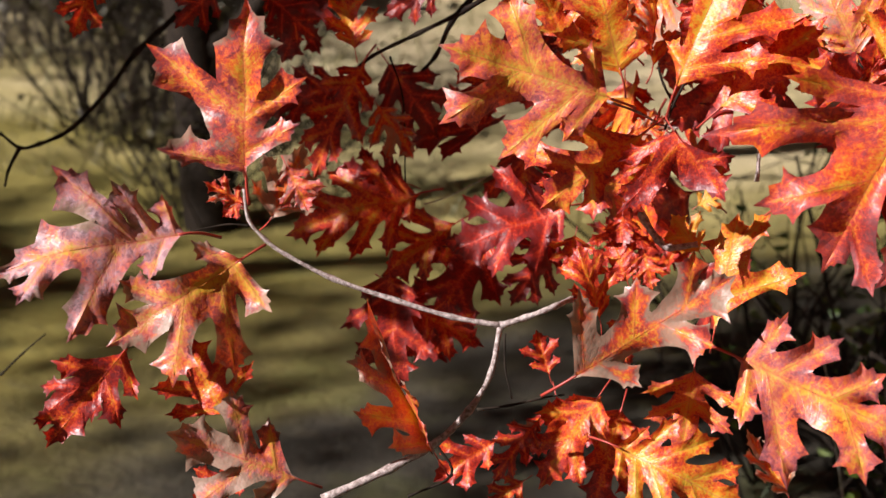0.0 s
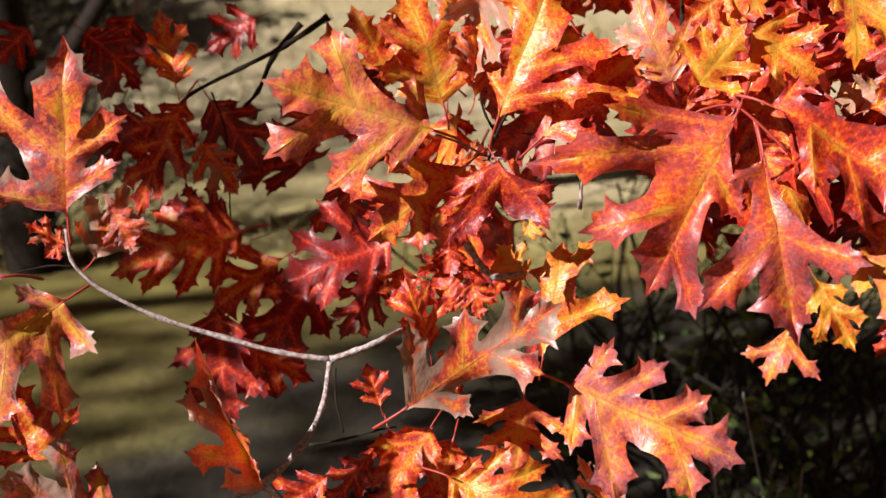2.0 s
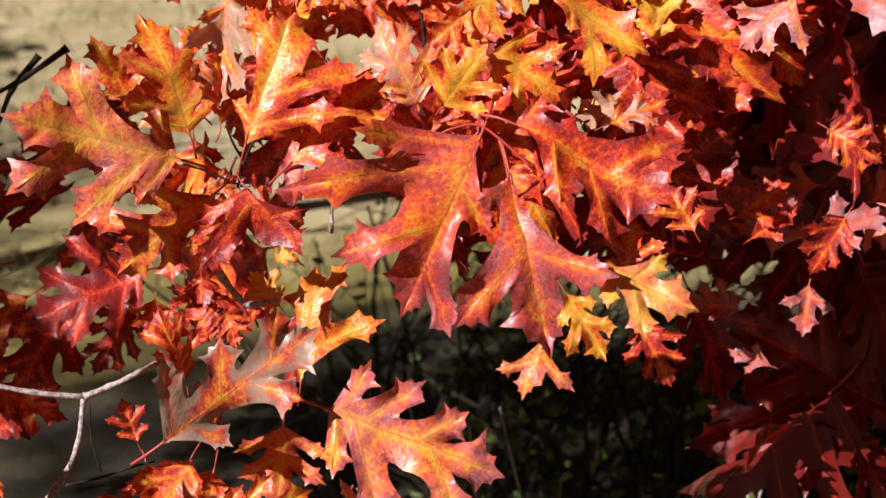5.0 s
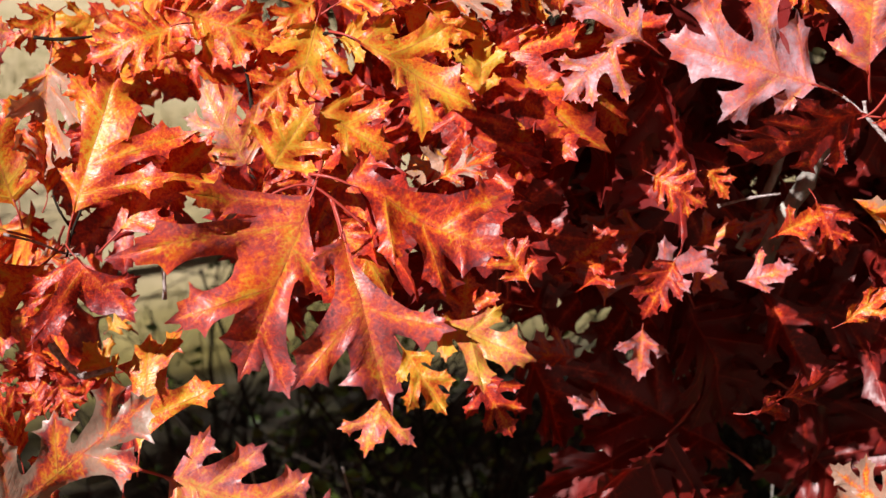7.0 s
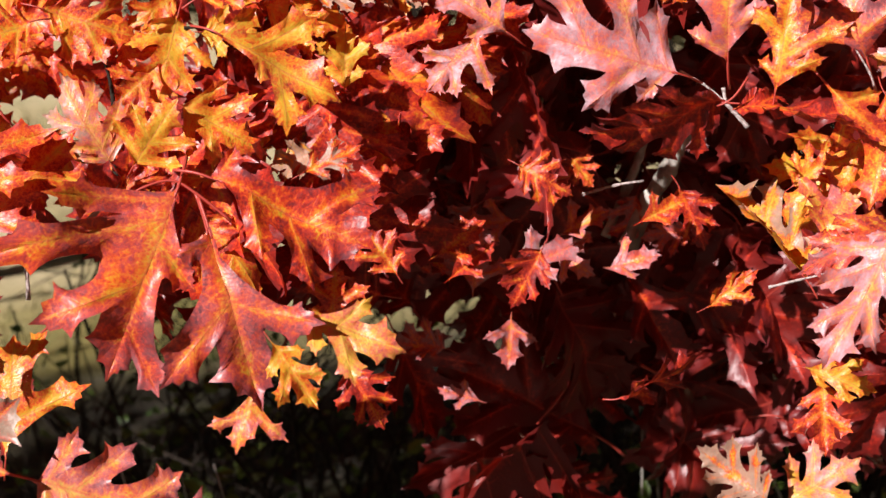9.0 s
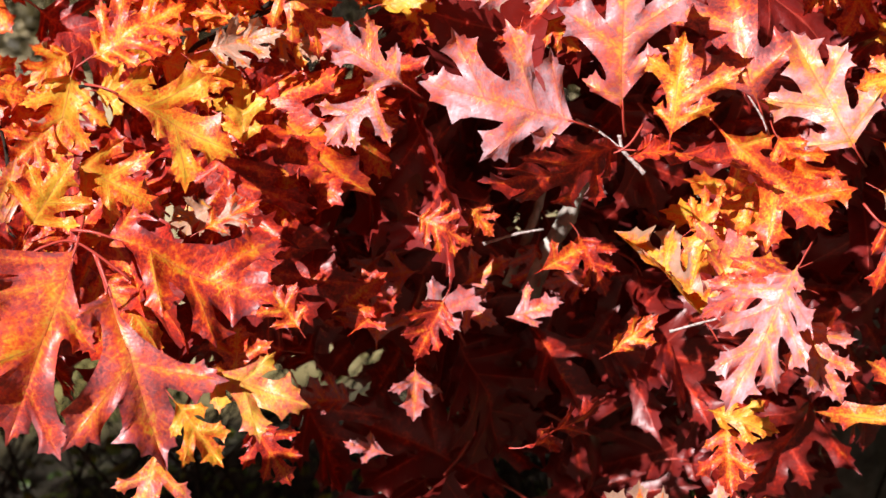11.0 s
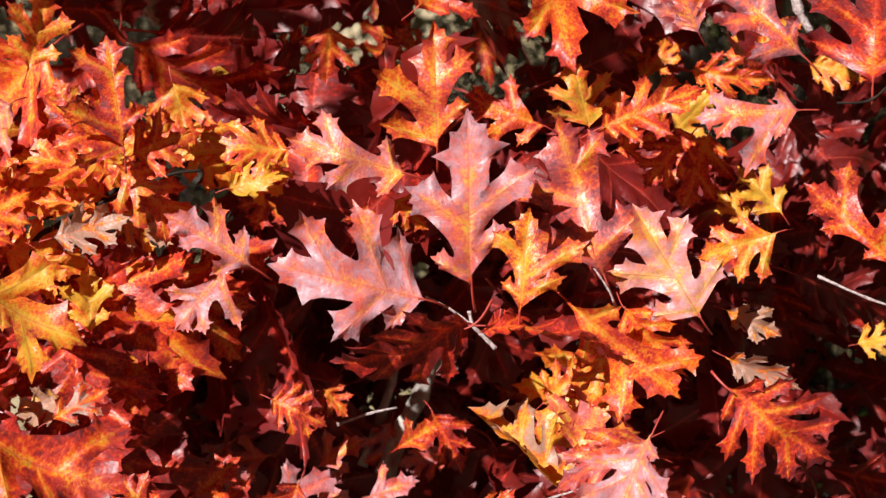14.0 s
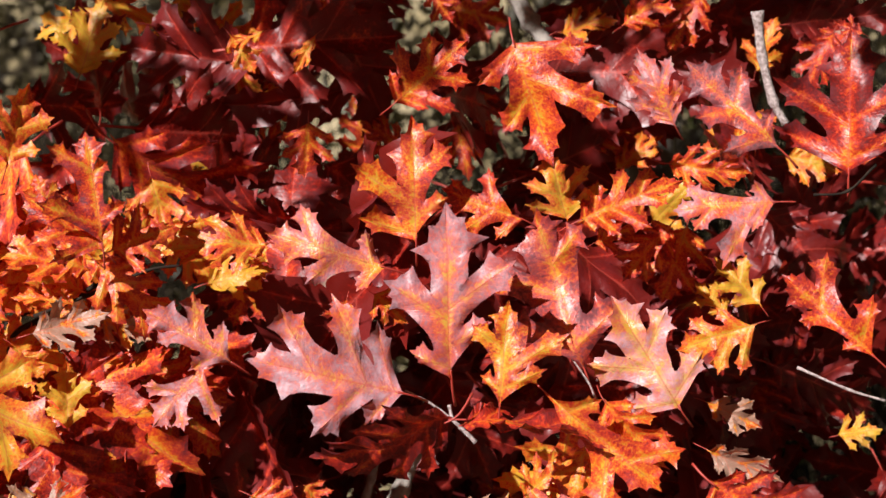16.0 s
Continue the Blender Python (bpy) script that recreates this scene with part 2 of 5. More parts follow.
def tube(bm, points, r0, r1, steps=6, sides=7, knots=0.0, seed=0):
    """A tapered, slightly knotty stem through points."""
    rnd = random.Random(seed)
    line = glide(points, steps)
    last, count = None, len(line)
    side = Vector((0.3, 0.5, 0.8))
    for i, at in enumerate(line):
        way = (line[min(i + 1, count - 1)] - line[max(i - 1, 0)]).normalized()
        side = (side - way * side.dot(way)).normalized()
        other = way.cross(side)
        r = r0 + (r1 - r0) * i / (count - 1)
        r *= 1 + knots * (rnd.random() - 0.3) + (knots * 1.4 if knots and i % steps == 0 else 0)
        ring = [bm.verts.new(at + r * (math.cos(a) * side + math.sin(a) * other)) for a in [2 * math.pi * k / sides for k in range(sides)]]
        if last:
            for k in range(sides):
                bm.faces.new((last[k], last[(k + 1) % sides], ring[(k + 1) % sides], ring[k])).smooth = True
        else:
            bm.faces.new(ring[::-1])
        last = ring
    bm.faces.new(last)


def bend(a, c, b, n):
    return [a * (1 - t) ** 2 + c * 2 * t * (1 - t) + b * t * t for t in [i / n for i in range(n)]]


def half_outline(rnd, lobes, narrow):
    """Pairs (margin point, point on the nearest vein) along one side of the blade, from the base to the tip.
    lobes: how many, or the lobes' tips themselves. Each lobe widens to toothed shoulders; round bays part it from the next."""
    V = Vector
    if isinstance(lobes, int):
        tips = [V((x * narrow * rnd.uniform(0.86, 1.14), y + rnd.uniform(-0.035, 0.035))) for x, y in {
            1: ((0.34, 0.52),),
            2: ((0.36, 0.33), (0.41, 0.68)),
            3: ((0.29, 0.22), (0.45, 0.48), (0.34, 0.76)),
            4: ((0.20, 0.14), (0.36, 0.34), (0.42, 0.59), (0.27, 0.80)),
        }[lobes]]
    else:
        tips = [V(p) for p in lobes]
    least, roots = 0.07, []
    for k, tip in enumerate(tips):
        roots.append(V((0, min(max(tip.y - (0.55 + 0.15 * k) * tip.x, least), 0.74))))
        least = roots[-1].y + 0.10
    roots.append(V((0, min(roots[-1].y + 0.13, 0.86))))
    tips.append(V((0, 1.0)))
    count = len(tips) - 1
    depth = [rnd.uniform(0.32, 0.43) for _ in range(count)]
    # the bottoms of the bays
    bays = [V((0.014, roots[0].y * 0.4))]
    for k in range(count):
        if k < count - 1:
            bays.append(roots[k].lerp(tips[k], depth[k]).lerp(roots[k + 1].lerp(tips[k + 1], depth[k]), 0.5))
        else:
            bays.append(V((max(0.055, tips[k].x * depth[k] * 0.85), min(0.88, roots[k].y + 0.07 + 0.75 * depth[k] * (tips[k].y - roots[k].y) + 0.03))))
    pairs, back = [(V((0.005, -0.006)), V((0, 0)))], bays[0].y
    for k in range(count):
        root, tip = roots[k], tips[k]
        vein = tip - root
        n = V((-vein.y, vein.x)).normalized()
        near = [(tips[k] - tips[j]).length for j in (k - 1, k + 1) if j >= 0]
        gap = [(root.lerp(tip, 0.55) - roots[j].lerp(tips[j], 0.55)).length for j in (k - 1, k + 1) if j >= 0]
        low_gap, high_gap = gap[0] if k else min(0.20, vein.length * 0.6), gap[-1]
        low_near, high_near = near[0] if k else vein.length * 0.55, near[-1]
        cap = 0.045 + 0.24 * vein.length
        neck_low, neck_high = min(0.26 * low_gap, cap * 0.62), min(0.26 * high_gap, cap * 0.62)
        wing_low = min(0.37 * low_near, cap, 0.15) * rnd.uniform(0.85, 1.12)
        wing_high = min(0.37 * high_near, cap, 0.15) * rnd.uniform(0.85, 1.12)
        wing_low, wing_high = max(wing_low, neck_low * 1.15), max(wing_high, neck_high * 1.15)
        q1, q2 = rnd.uniform(0.72, 0.82), rnd.uniform(0.76, 0.86)

        def at(q, side):
            return root + vein * q + n * side

        # in: from the bay along the neck to the lower shoulder's tooth
        neck = at(0.60, -neck_low)
        for i, p in enumerate(bend(bays[k], at(0.34, -neck_low * 0.95), neck, 4)):
            q = i / 4
            pairs.append((p, V((0, back)).lerp(root, q / 0.5) if q <= 0.5 else root + vein * 0.40 * (q - 0.5) / 0.5))
        for i, p in enumerate(bend(neck, at(0.68, -neck_low * 1.05), at(q1, -wing_low), 3)):
            pairs.append((p, at(0.40 + 0.18 * i / 3, 0)))
        pairs += [(at(q1, -wing_low), at(0.60, 0)), (at(q1 + 0.015, -wing_low * 0.72), at(0.63, 0)), (at(q1 + 0.045, -wing_low * 0.52), at(0.67, 0)),
                  (at(0.90, -wing_low * 0.50), at(0.73, 0)), (at(0.905, -wing_low * 0.22), at(0.79, 0)), (at(1.07, 0.0), at(0.92, 0)),
                  (at(0.93, wing_high * 0.20), at(0.80, 0)), (at(0.915, wing_high * 0.47), at(0.75, 0)), (at(q2 + 0.04, wing_high * 0.54), at(0.69, 0)),
                  (at(q2 + 0.015, wing_high * 0.74), at(0.66, 0)), (at(q2, wing_high), at(0.63, 0))]
        # out: along the upper side of the neck into the next bay
        neck = at(0.60, neck_high)
        for i, p in enumerate(bend(at(q2, wing_high), at(0.70, neck_high * 1.05), neck, 3)):
            if i:
                pairs.append((p, at(0.61 - 0.19 * i / 3, 0)))
        back = max(root.y + 0.02, min(bays[k + 1].y, roots[k + 1].y - 0.02))
        for i, p in enumerate(bend(neck, at(0.32, neck_high * 0.95), bays[k + 1], 4)):
            q = i / 4
            pairs.append((p, root + vein * 0.40 * (1 - q / 0.5) if q <= 0.5 else root.lerp(V((0, back)), (q - 0.5) / 0.5)))
    # the end lobe: neck, a shoulder with its tooth, a smaller tooth, the tip
    bay, space = bays[-1], 1.0 - bays[-1].y
    wing = V((min(0.21, 0.05 + 0.42 * space) * narrow * rnd.uniform(0.85, 1.15), bay.y + space * rnd.uniform(0.46, 0.58)))
    neck = V((max(bay.x, min(0.10, wing.x * 0.62)), bay.y + space * 0.22))
    rise = 0.96 - back
    for i, p in enumerate(bend(bay, V((bay.x, bay.y + space * 0.1)), neck, 2)):
        pairs.append((p, V((0, back + rise * 0.18 * i / 2))))
    for i, p in enumerate(bend(neck, V((neck.x, wing.y - space * 0.08)), wing, 3)):
        pairs.append((p, V((0, back + rise * (0.18 + 0.20 * i / 3)))))
    for x, y, z in ((1.0, 0.0, 0.40), (0.74, 0.05, 0.46), (0.50, 0.10, 0.52), (0.44, 0.24, 0.62), (0.46, 0.30, 0.66), (0.26, 0.30, 0.72), (0.16, 0.36, 0.80)):
        pairs.append((V((wing.x * x, wing.y + space * y)), V((0, back + rise * z))))
    pairs.append((V((0.002, 1.03)), V((0, 0.97))))
    return pairs


def blade(seed, lobes=3, narrow=1.0, fold=0.15, droop=0.12, wave=0.03, twist=0.0, curl=0.0):
    """An oak leaf blade one unit long from its base at the origin to its tip at +y, facing +z: faces with margin, veins and bent form."""
    rnd = random.Random(seed)
    verts, ribs, runs, faces, index = [], [], [], [], {}

    def vert(p, rib, run):
        key = (round(p.x, 5), round(p.y, 5))
        if key not in index:
            index[key] = len(verts)
            verts.append(p.copy())
            ribs.append(rib)
            runs.append(run)
        return index[key]

    levels = (0.0, 0.12, 0.35, 0.68, 1.0)
    for sign in (1, -1):
        rows = []
        for edge, skel in half_outline(rnd, lobes if isinstance(lobes, int) else lobes[sign < 0], narrow):
            rows.append([vert(Vector((sign * (skel.x + (edge.x - skel.x) * q), skel.y + (edge.y - skel.y) * q)), q, skel.y + 0.6 * skel.x) for q in levels])
        for a, b in zip(rows, rows[1:]):
            for k in range(len(levels) - 1):
                ring = [a[k], a[k + 1], b[k + 1], b[k]] if sign > 0 else [a[k], b[k], b[k + 1], a[k + 1]]
                ring = list(dict.fromkeys(ring))
                if len(ring) > 2:
                    faces.append(ring)
    f1, f2, ph, ph2 = rnd.uniform(5, 8), rnd.uniform(7, 11), rnd.uniform(0, 6), rnd.uniform(0, 6)
    out = []
    for p, rib in zip(verts, ribs):
        x, y = p.x, p.y
        z = fold * abs(x) - droop * (y - 0.3) ** 2 + wave * math.sin(f1 * y + ph + 4 * x) * (0.3 + 2.2 * abs(x)) + wave * 0.7 * math.sin(f2 * x * 1.3 + ph2) * rib
        z += curl * (abs(x) * 2) ** 2 * 0.5 + curl * 0.5 * max(0, y - 0.6) ** 2 * 3
        z += 0.11 * noise.noise(Vector((x * 2.6, y * 2.6, seed * 1.7))) + 0.030 * noise.noise(Vector((x * 7, y * 7, seed * 2.3))) * rib
        z += 0.10 * rib ** 2 * noise.noise(Vector((x * 4.5, y * 4.5, seed + 40.0)))
        a = twist * (y - 0.4)
        out.append((x * math.cos(a) - z * math.sin(a), y, z * math.cos(a) + x * math.sin(a)))
    return out, faces, [(p.x, p.y) for p in verts], list(zip(ribs, runs))


def blade_mesh(name, shape, material):
    """One mesh of blades: shape is a list of (verts, faces, uvs, ribs)."""
    verts, faces, uvs, ribs = [], [], [], []
    for v, f, u, r in shape:
        n = len(verts)
        verts += v
        faces += [[i + n for i in ring] for ring in f]
        uvs += u
        ribs += r
    data = bpy.data.meshes.new(name)
    data.from_pydata(verts, [], faces)
    data.attributes.new("rib", "FLOAT", "POINT").data.foreach_set("value", [r for r, _ in ribs])
    data.attributes.new("run", "FLOAT", "POINT").data.foreach_set("value", [r for _, r in ribs])
    layer = data.uv_layers.new(name="UVMap")
    loops = np.empty(len(data.loops), dtype=np.int32)
    data.loops.foreach_get("vertex_index", loops)
    layer.data.foreach_set("uv", np.array(uvs, dtype=np.float32)[loops].ravel())
    data.polygons.foreach_set("use_smooth", [True] * len(data.polygons))
    data.materials.append(material)
    return data


# kinds of blade: flat and broad, cupped, drooping, twisted, narrow, curled dry ones
KINDS = {
    "broad": dict(seed=1, lobes=3, fold=0.10, droop=0.10, wave=0.035),
    "wide": dict(seed=2, lobes=2, narrow=1.12, fold=0.08, droop=0.16, wave=0.04),
    "cupped": dict(seed=3, lobes=3, fold=0.42, droop=0.15, wave=0.04),
    "droop": dict(seed=4, lobes=3, narrow=0.95, fold=0.18, droop=0.42, wave=0.03),
    "twist": dict(seed=5, lobes=3, narrow=0.95, fold=0.15, droop=0.15, wave=0.03, twist=0.7),
    "comb": dict(seed=6, lobes=4, narrow=1.0, fold=0.12, droop=0.14, wave=0.035),
    "narrow": dict(seed=7, lobes=4, narrow=0.72, fold=0.25, droop=0.25, wave=0.03),
    "curl": dict(seed=8, lobes=3, narrow=0.9, fold=0.25, droop=0.05, wave=0.05, curl=0.55, twist=0.4),
    "folded": dict(seed=9, lobes=3, fold=0.95, droop=0.2, wave=0.03),
    "hooked": dict(seed=10, lobes=3, narrow=0.9, fold=0.3, droop=0.7, wave=0.04, twist=-0.4),
    "broad_b": dict(seed=11, lobes=3, fold=0.16, droop=0.18, wave=0.03, twist=-0.25),
    "comb_b": dict(seed=12, lobes=4, narrow=1.05, fold=0.2, droop=0.05, wave=0.03, twist=0.2),
    # single-lobed pieces, used in spray_h for sunlit flecks on darker leaves
    "shard": dict(seed=15, lobes=1, narrow=1.0, fold=0.25, droop=0.2, wave=0.05, curl=0.3),
    "shard_b": dict(seed=17, lobes=1, narrow=0.8, fold=0.5, droop=0.35, wave=0.05, twist=0.5),
    "small": dict(seed=13, lobes=2, narrow=0.95, fold=0.2, droop=0.2, wave=0.03),
}
SHAPES = {name: blade(**how) for name, how in KINDS.items()}
BLADES = {name: blade_mesh("leaf_" + name, [shape], LEAF) for name, shape in SHAPES.items()}


def stalk_mesh(bow):
    bm = bmesh.new()
    tube(bm, [(0, 0.06, 0), (0, 0, -0.004), (0, -0.08, -0.012 - bow * 0.3), (0, -0.18, -0.04 - bow)], 0.006, 0.010, 3, 5)
    data = bpy.data.meshes.new("stalk")
    bm.to_mesh(data)
    bm.free()
    data.materials.append(STALK)
    return data


STALKS = [stalk_mesh(b) for b in (0.0, 0.05, 0.11)]


def leaf_pose(base, tip, face):
    """The pose of a unit blade from base to tip whose upper side looks towards face."""
    base, tip, face = Vector(base), Vector(tip), Vector(face)
    y = tip - base
    length = y.length
    y.normalize()
    z = (face - y * face.dot(y)).normalized()
    x = y.cross(z)
    return Matrix(((x.x, y.x, z.x, base.x), (x.y, y.y, z.y, base.y), (x.z, y.z, z.z, base.z), (0, 0, 0, 1))), length


def leaf(branch, kind, base, tip, face, width=1.0, tone=(0.5, 0.2, 0.4), flip=False, lobes=None, sheen=0.0):
    """One leaf with its stalk: kind of blade, base and tip in metres, where its upper side looks, width against the
    usual, (hue, dryness, mottling), pale painted sheen;
    lobes: the lobes' tips on its right and left, in leaf lengths, for a leaf of its own cut."""
    m, length = leaf_pose(base, tip, face)
    data = BLADES[kind]
    if lobes:
        flip = False
        data = blade_mesh("leaf_own", [blade(**{**KINDS[kind], "lobes": lobes, "seed": int(abs(base[0]) * 1e4)})], LEAF)
    ob = child("leaf", data, branch)
    ob.matrix_world = m @ Matrix.Diagonal((length * width * (-1 if flip else 1), length, length, 1))
    ob.color = (*tone, sheen)
    if not kind.startswith("shard"):
        child("stalk", STALKS[int(abs(base[0] * 997)) % 3], ob)
    return ob


def twig(branch, material, r0, r1, points):
    bm = bmesh.new()
    tube(bm, points, r0, r1, 5, 8, 0.24, int(abs(points[0][0] * 1000)))
    return part("twig", bm, material, branch)



spray_a = thing("oak_branch", "grey forked oak twig bearing browned red leaves", "branch", "branches of the oak")
leaf(spray_a, "broad", (-0.581, 1.054, 1.163), (-0.585, 1.060, 1.285), (0.12, -0.95, 0.28), 1, (0.5, 0.62, 0.7), lobes=(((0.32, 0.32), (0.35, 0.58)), ((0.47, 0.15), (0.56, 0.72))), sheen=0.15)
leaf(spray_a, "wide", (-0.553, 1.038, 1.139), (-0.538, 1.062, 1.190), (0.81, -0.53, 0.25), .95, (.6, .95, .3), sheen=0.18)
leaf(spray_a, "small", (-0.544, 1.044, 1.179), (-0.526, 1.043, 1.147), (0.34, -0.83, 0.45), 1.2, (.62, .7, .3), True, sheen=0.27)
leaf(spray_a, "broad_b", (-0.586, 0.983, 1.140), (-0.685, 0.899, 1.129), (0.44, -0.67, 0.60), 1, (0.5, 0.62, 0.7), lobes=(((0.2, 0.11), (0.29, 0.35), (0.4, 0.62)), ((0.22, 0.25), (0.47, 0.7), (0.24, 0.92))), sheen=0.95)
leaf(spray_a, "broad", (-0.543, 0.980, 1.129), (-0.605, 0.911, 1.081), (0.56, -0.69, 0.45), 1.0, (0.42, 0.7, 0.7), lobes=(((0.26, 0.21), (0.29, 0.73)), ((0.37, 0.05), (0.6, 0.46), (0.42, 0.81))), sheen=0.3)
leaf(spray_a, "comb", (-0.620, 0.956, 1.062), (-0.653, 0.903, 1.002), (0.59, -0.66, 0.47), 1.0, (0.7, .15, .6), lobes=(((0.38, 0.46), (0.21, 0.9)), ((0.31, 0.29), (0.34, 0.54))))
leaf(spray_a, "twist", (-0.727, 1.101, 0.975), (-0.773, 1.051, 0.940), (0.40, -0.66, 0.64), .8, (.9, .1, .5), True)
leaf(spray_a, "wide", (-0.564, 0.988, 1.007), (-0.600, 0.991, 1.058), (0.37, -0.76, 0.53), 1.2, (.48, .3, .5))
leaf(spray_a, "comb_b", (-0.497, 0.972, 0.978), (-0.573, 0.928, 1.017), (0.60, -0.74, 0.32), 1.0, (0.5, 0.8, 0.7), lobes=(((0.32, 0.36), (0.43, 0.72)), ((0.27, 0.25), (0.4, 0.65))), sheen=0.6)
leaf(spray_a, "small", (-0.538, 0.974, 0.977), (-0.568, 0.947, 0.957), (0.38, -0.69, 0.62), 1, (.6, .3, .4))
leaf(spray_a, "small", (-0.589, 1.065, 1.138), (-0.616, 1.056, 1.154), (0.48, -0.55, 0.68), 1.1, (.65, .7, .3), True)
leaf(spray_a, "small", (-0.593, 1.076, 1.140), (-0.606, 1.064, 1.127), (0.20, -0.71, 0.67), 1.2, (.7, .3, .3))

# the hues are set deep so that the leaf colour carries this spray's shade
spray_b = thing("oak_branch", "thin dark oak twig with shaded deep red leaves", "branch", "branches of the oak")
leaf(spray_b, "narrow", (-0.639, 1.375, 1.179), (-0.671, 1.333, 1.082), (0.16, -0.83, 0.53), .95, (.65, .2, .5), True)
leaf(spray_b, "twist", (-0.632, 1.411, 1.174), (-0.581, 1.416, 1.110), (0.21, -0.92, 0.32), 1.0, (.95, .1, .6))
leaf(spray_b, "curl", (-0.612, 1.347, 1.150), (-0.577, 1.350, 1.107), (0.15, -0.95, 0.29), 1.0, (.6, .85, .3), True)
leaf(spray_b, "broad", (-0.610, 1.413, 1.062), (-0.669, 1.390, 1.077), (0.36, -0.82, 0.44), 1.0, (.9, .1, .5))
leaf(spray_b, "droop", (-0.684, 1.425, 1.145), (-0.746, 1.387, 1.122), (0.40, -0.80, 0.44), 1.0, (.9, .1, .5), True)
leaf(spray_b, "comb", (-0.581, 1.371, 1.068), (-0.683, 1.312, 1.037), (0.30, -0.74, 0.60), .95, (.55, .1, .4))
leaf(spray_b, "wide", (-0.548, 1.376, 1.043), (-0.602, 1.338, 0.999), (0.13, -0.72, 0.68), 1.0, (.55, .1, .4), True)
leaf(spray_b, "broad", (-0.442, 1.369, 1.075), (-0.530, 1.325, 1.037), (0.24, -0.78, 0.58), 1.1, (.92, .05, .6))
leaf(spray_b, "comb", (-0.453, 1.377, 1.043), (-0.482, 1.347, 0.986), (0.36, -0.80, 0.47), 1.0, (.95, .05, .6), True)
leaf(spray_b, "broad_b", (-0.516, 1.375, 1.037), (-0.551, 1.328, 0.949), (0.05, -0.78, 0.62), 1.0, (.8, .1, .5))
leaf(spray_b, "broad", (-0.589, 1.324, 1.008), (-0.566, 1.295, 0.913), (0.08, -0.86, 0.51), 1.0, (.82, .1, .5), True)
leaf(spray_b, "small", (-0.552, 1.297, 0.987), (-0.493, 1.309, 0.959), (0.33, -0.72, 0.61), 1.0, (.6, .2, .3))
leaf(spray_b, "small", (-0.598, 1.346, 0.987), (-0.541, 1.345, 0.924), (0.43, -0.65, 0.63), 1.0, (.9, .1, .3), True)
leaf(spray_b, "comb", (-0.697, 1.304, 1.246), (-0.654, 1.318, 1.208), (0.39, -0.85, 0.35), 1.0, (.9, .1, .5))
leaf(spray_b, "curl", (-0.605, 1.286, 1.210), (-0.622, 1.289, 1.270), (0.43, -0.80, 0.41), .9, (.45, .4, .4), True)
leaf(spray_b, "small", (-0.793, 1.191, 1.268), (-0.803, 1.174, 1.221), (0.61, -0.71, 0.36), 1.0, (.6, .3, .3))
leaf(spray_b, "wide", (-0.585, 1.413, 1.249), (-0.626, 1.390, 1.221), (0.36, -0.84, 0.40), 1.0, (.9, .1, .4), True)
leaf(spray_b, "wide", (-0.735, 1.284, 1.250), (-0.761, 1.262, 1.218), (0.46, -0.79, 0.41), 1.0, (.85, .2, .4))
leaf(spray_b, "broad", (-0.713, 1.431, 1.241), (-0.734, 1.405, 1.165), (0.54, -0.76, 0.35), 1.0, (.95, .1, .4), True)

spray_c = thing("oak_branch", "pale knobbly oak twig with one hanging folded leaf", "branch", "branches of the oak")
leaf(spray_c, "folded", (-0.431, 1.052, 0.978), (-0.488, 1.051, 1.079), (0.13, -0.99, 0.04), 0.36, (0.45, 0.7, 0.3), sheen=0.25)

spray_d = thing("oak_branch", "low oak spray of scarlet, orange and dry tan leaves", "branch", "branches of the oak")
leaf(spray_d, "comb_b", (-0.332, 1.051, 1.052), (-0.238, 1.103, 1.123), (0.39, -0.85, 0.35), 1, (0.55, 0.8, 0.75), lobes=(((0.22, 0.29), (0.24, 0.72)), ((0.37, 0.29), (0.25, 0.57), (0.21, 0.9))), sheen=0.12)
leaf(spray_d, "wide", (-0.267, 1.190, 1.049), (-0.262, 1.219, 1.131), (0.19, -0.84, 0.51), 1, (0.3, 0.1, 0.25), lobes=(((0.61, 0.63), (0.25, 1.06)), ((0.21, 0.34),)))
leaf(spray_d, "broad", (-0.229, 1.096, 1.070), (-0.106, 1.089, 1.035), (0.05, -0.82, 0.57), 1, (0.45, 0.3, 0.6), lobes=(((0.33, 0.18), (0.49, 0.51), (0.3, 0.86)), ((0.3, 0.14), (0.32, 0.44), (0.23, 0.72))), sheen=0.3)
leaf(spray_d, "wide", (-0.262, 1.114, 1.049), (-0.261, 1.090, 0.994), (0.24, -0.79, 0.57), 1.15, (.42, .2, .5), sheen=0.14)
leaf(spray_d, "comb", (-0.300, 1.053, 1.009), (-0.205, 1.060, 0.976), (0.17, -0.81, 0.56), .95, (.32, .35, .5), True)
leaf(spray_d, "curl", (-0.185, 1.088, 0.979), (-0.219, 1.098, 1.016), (0.37, -0.58, 0.73), .9, (.62, .95, .3))
leaf(spray_d, "broad_b", (-0.356, 1.204, 0.978), (-0.388, 1.163, 0.911), (0.18, -0.77, 0.61), .9, (.52, .1, .4), True)
leaf(spray_d, "narrow", (-0.397, 1.183, 0.959), (-0.424, 1.152, 0.914), (0.14, -0.75, 0.65), 1.0, (.7, .6, .4))
leaf(spray_d, "small", (-0.401, 1.215, 0.982), (-0.416, 1.223, 1.015), (0.24, -0.81, 0.54), 1.1, (.65, .1, .3), True)
leaf(spray_d, "twist", (-0.354, 1.188, 1.046), (-0.380, 1.200, 1.102), (0.47, -0.66, 0.58), .8, (.58, .3, .3))
leaf(spray_d, "small", (-0.351, 1.268, 1.022), (-0.370, 1.247, 0.983), (0.35, -0.80, 0.49), 1, (.6, .3, .3), True)
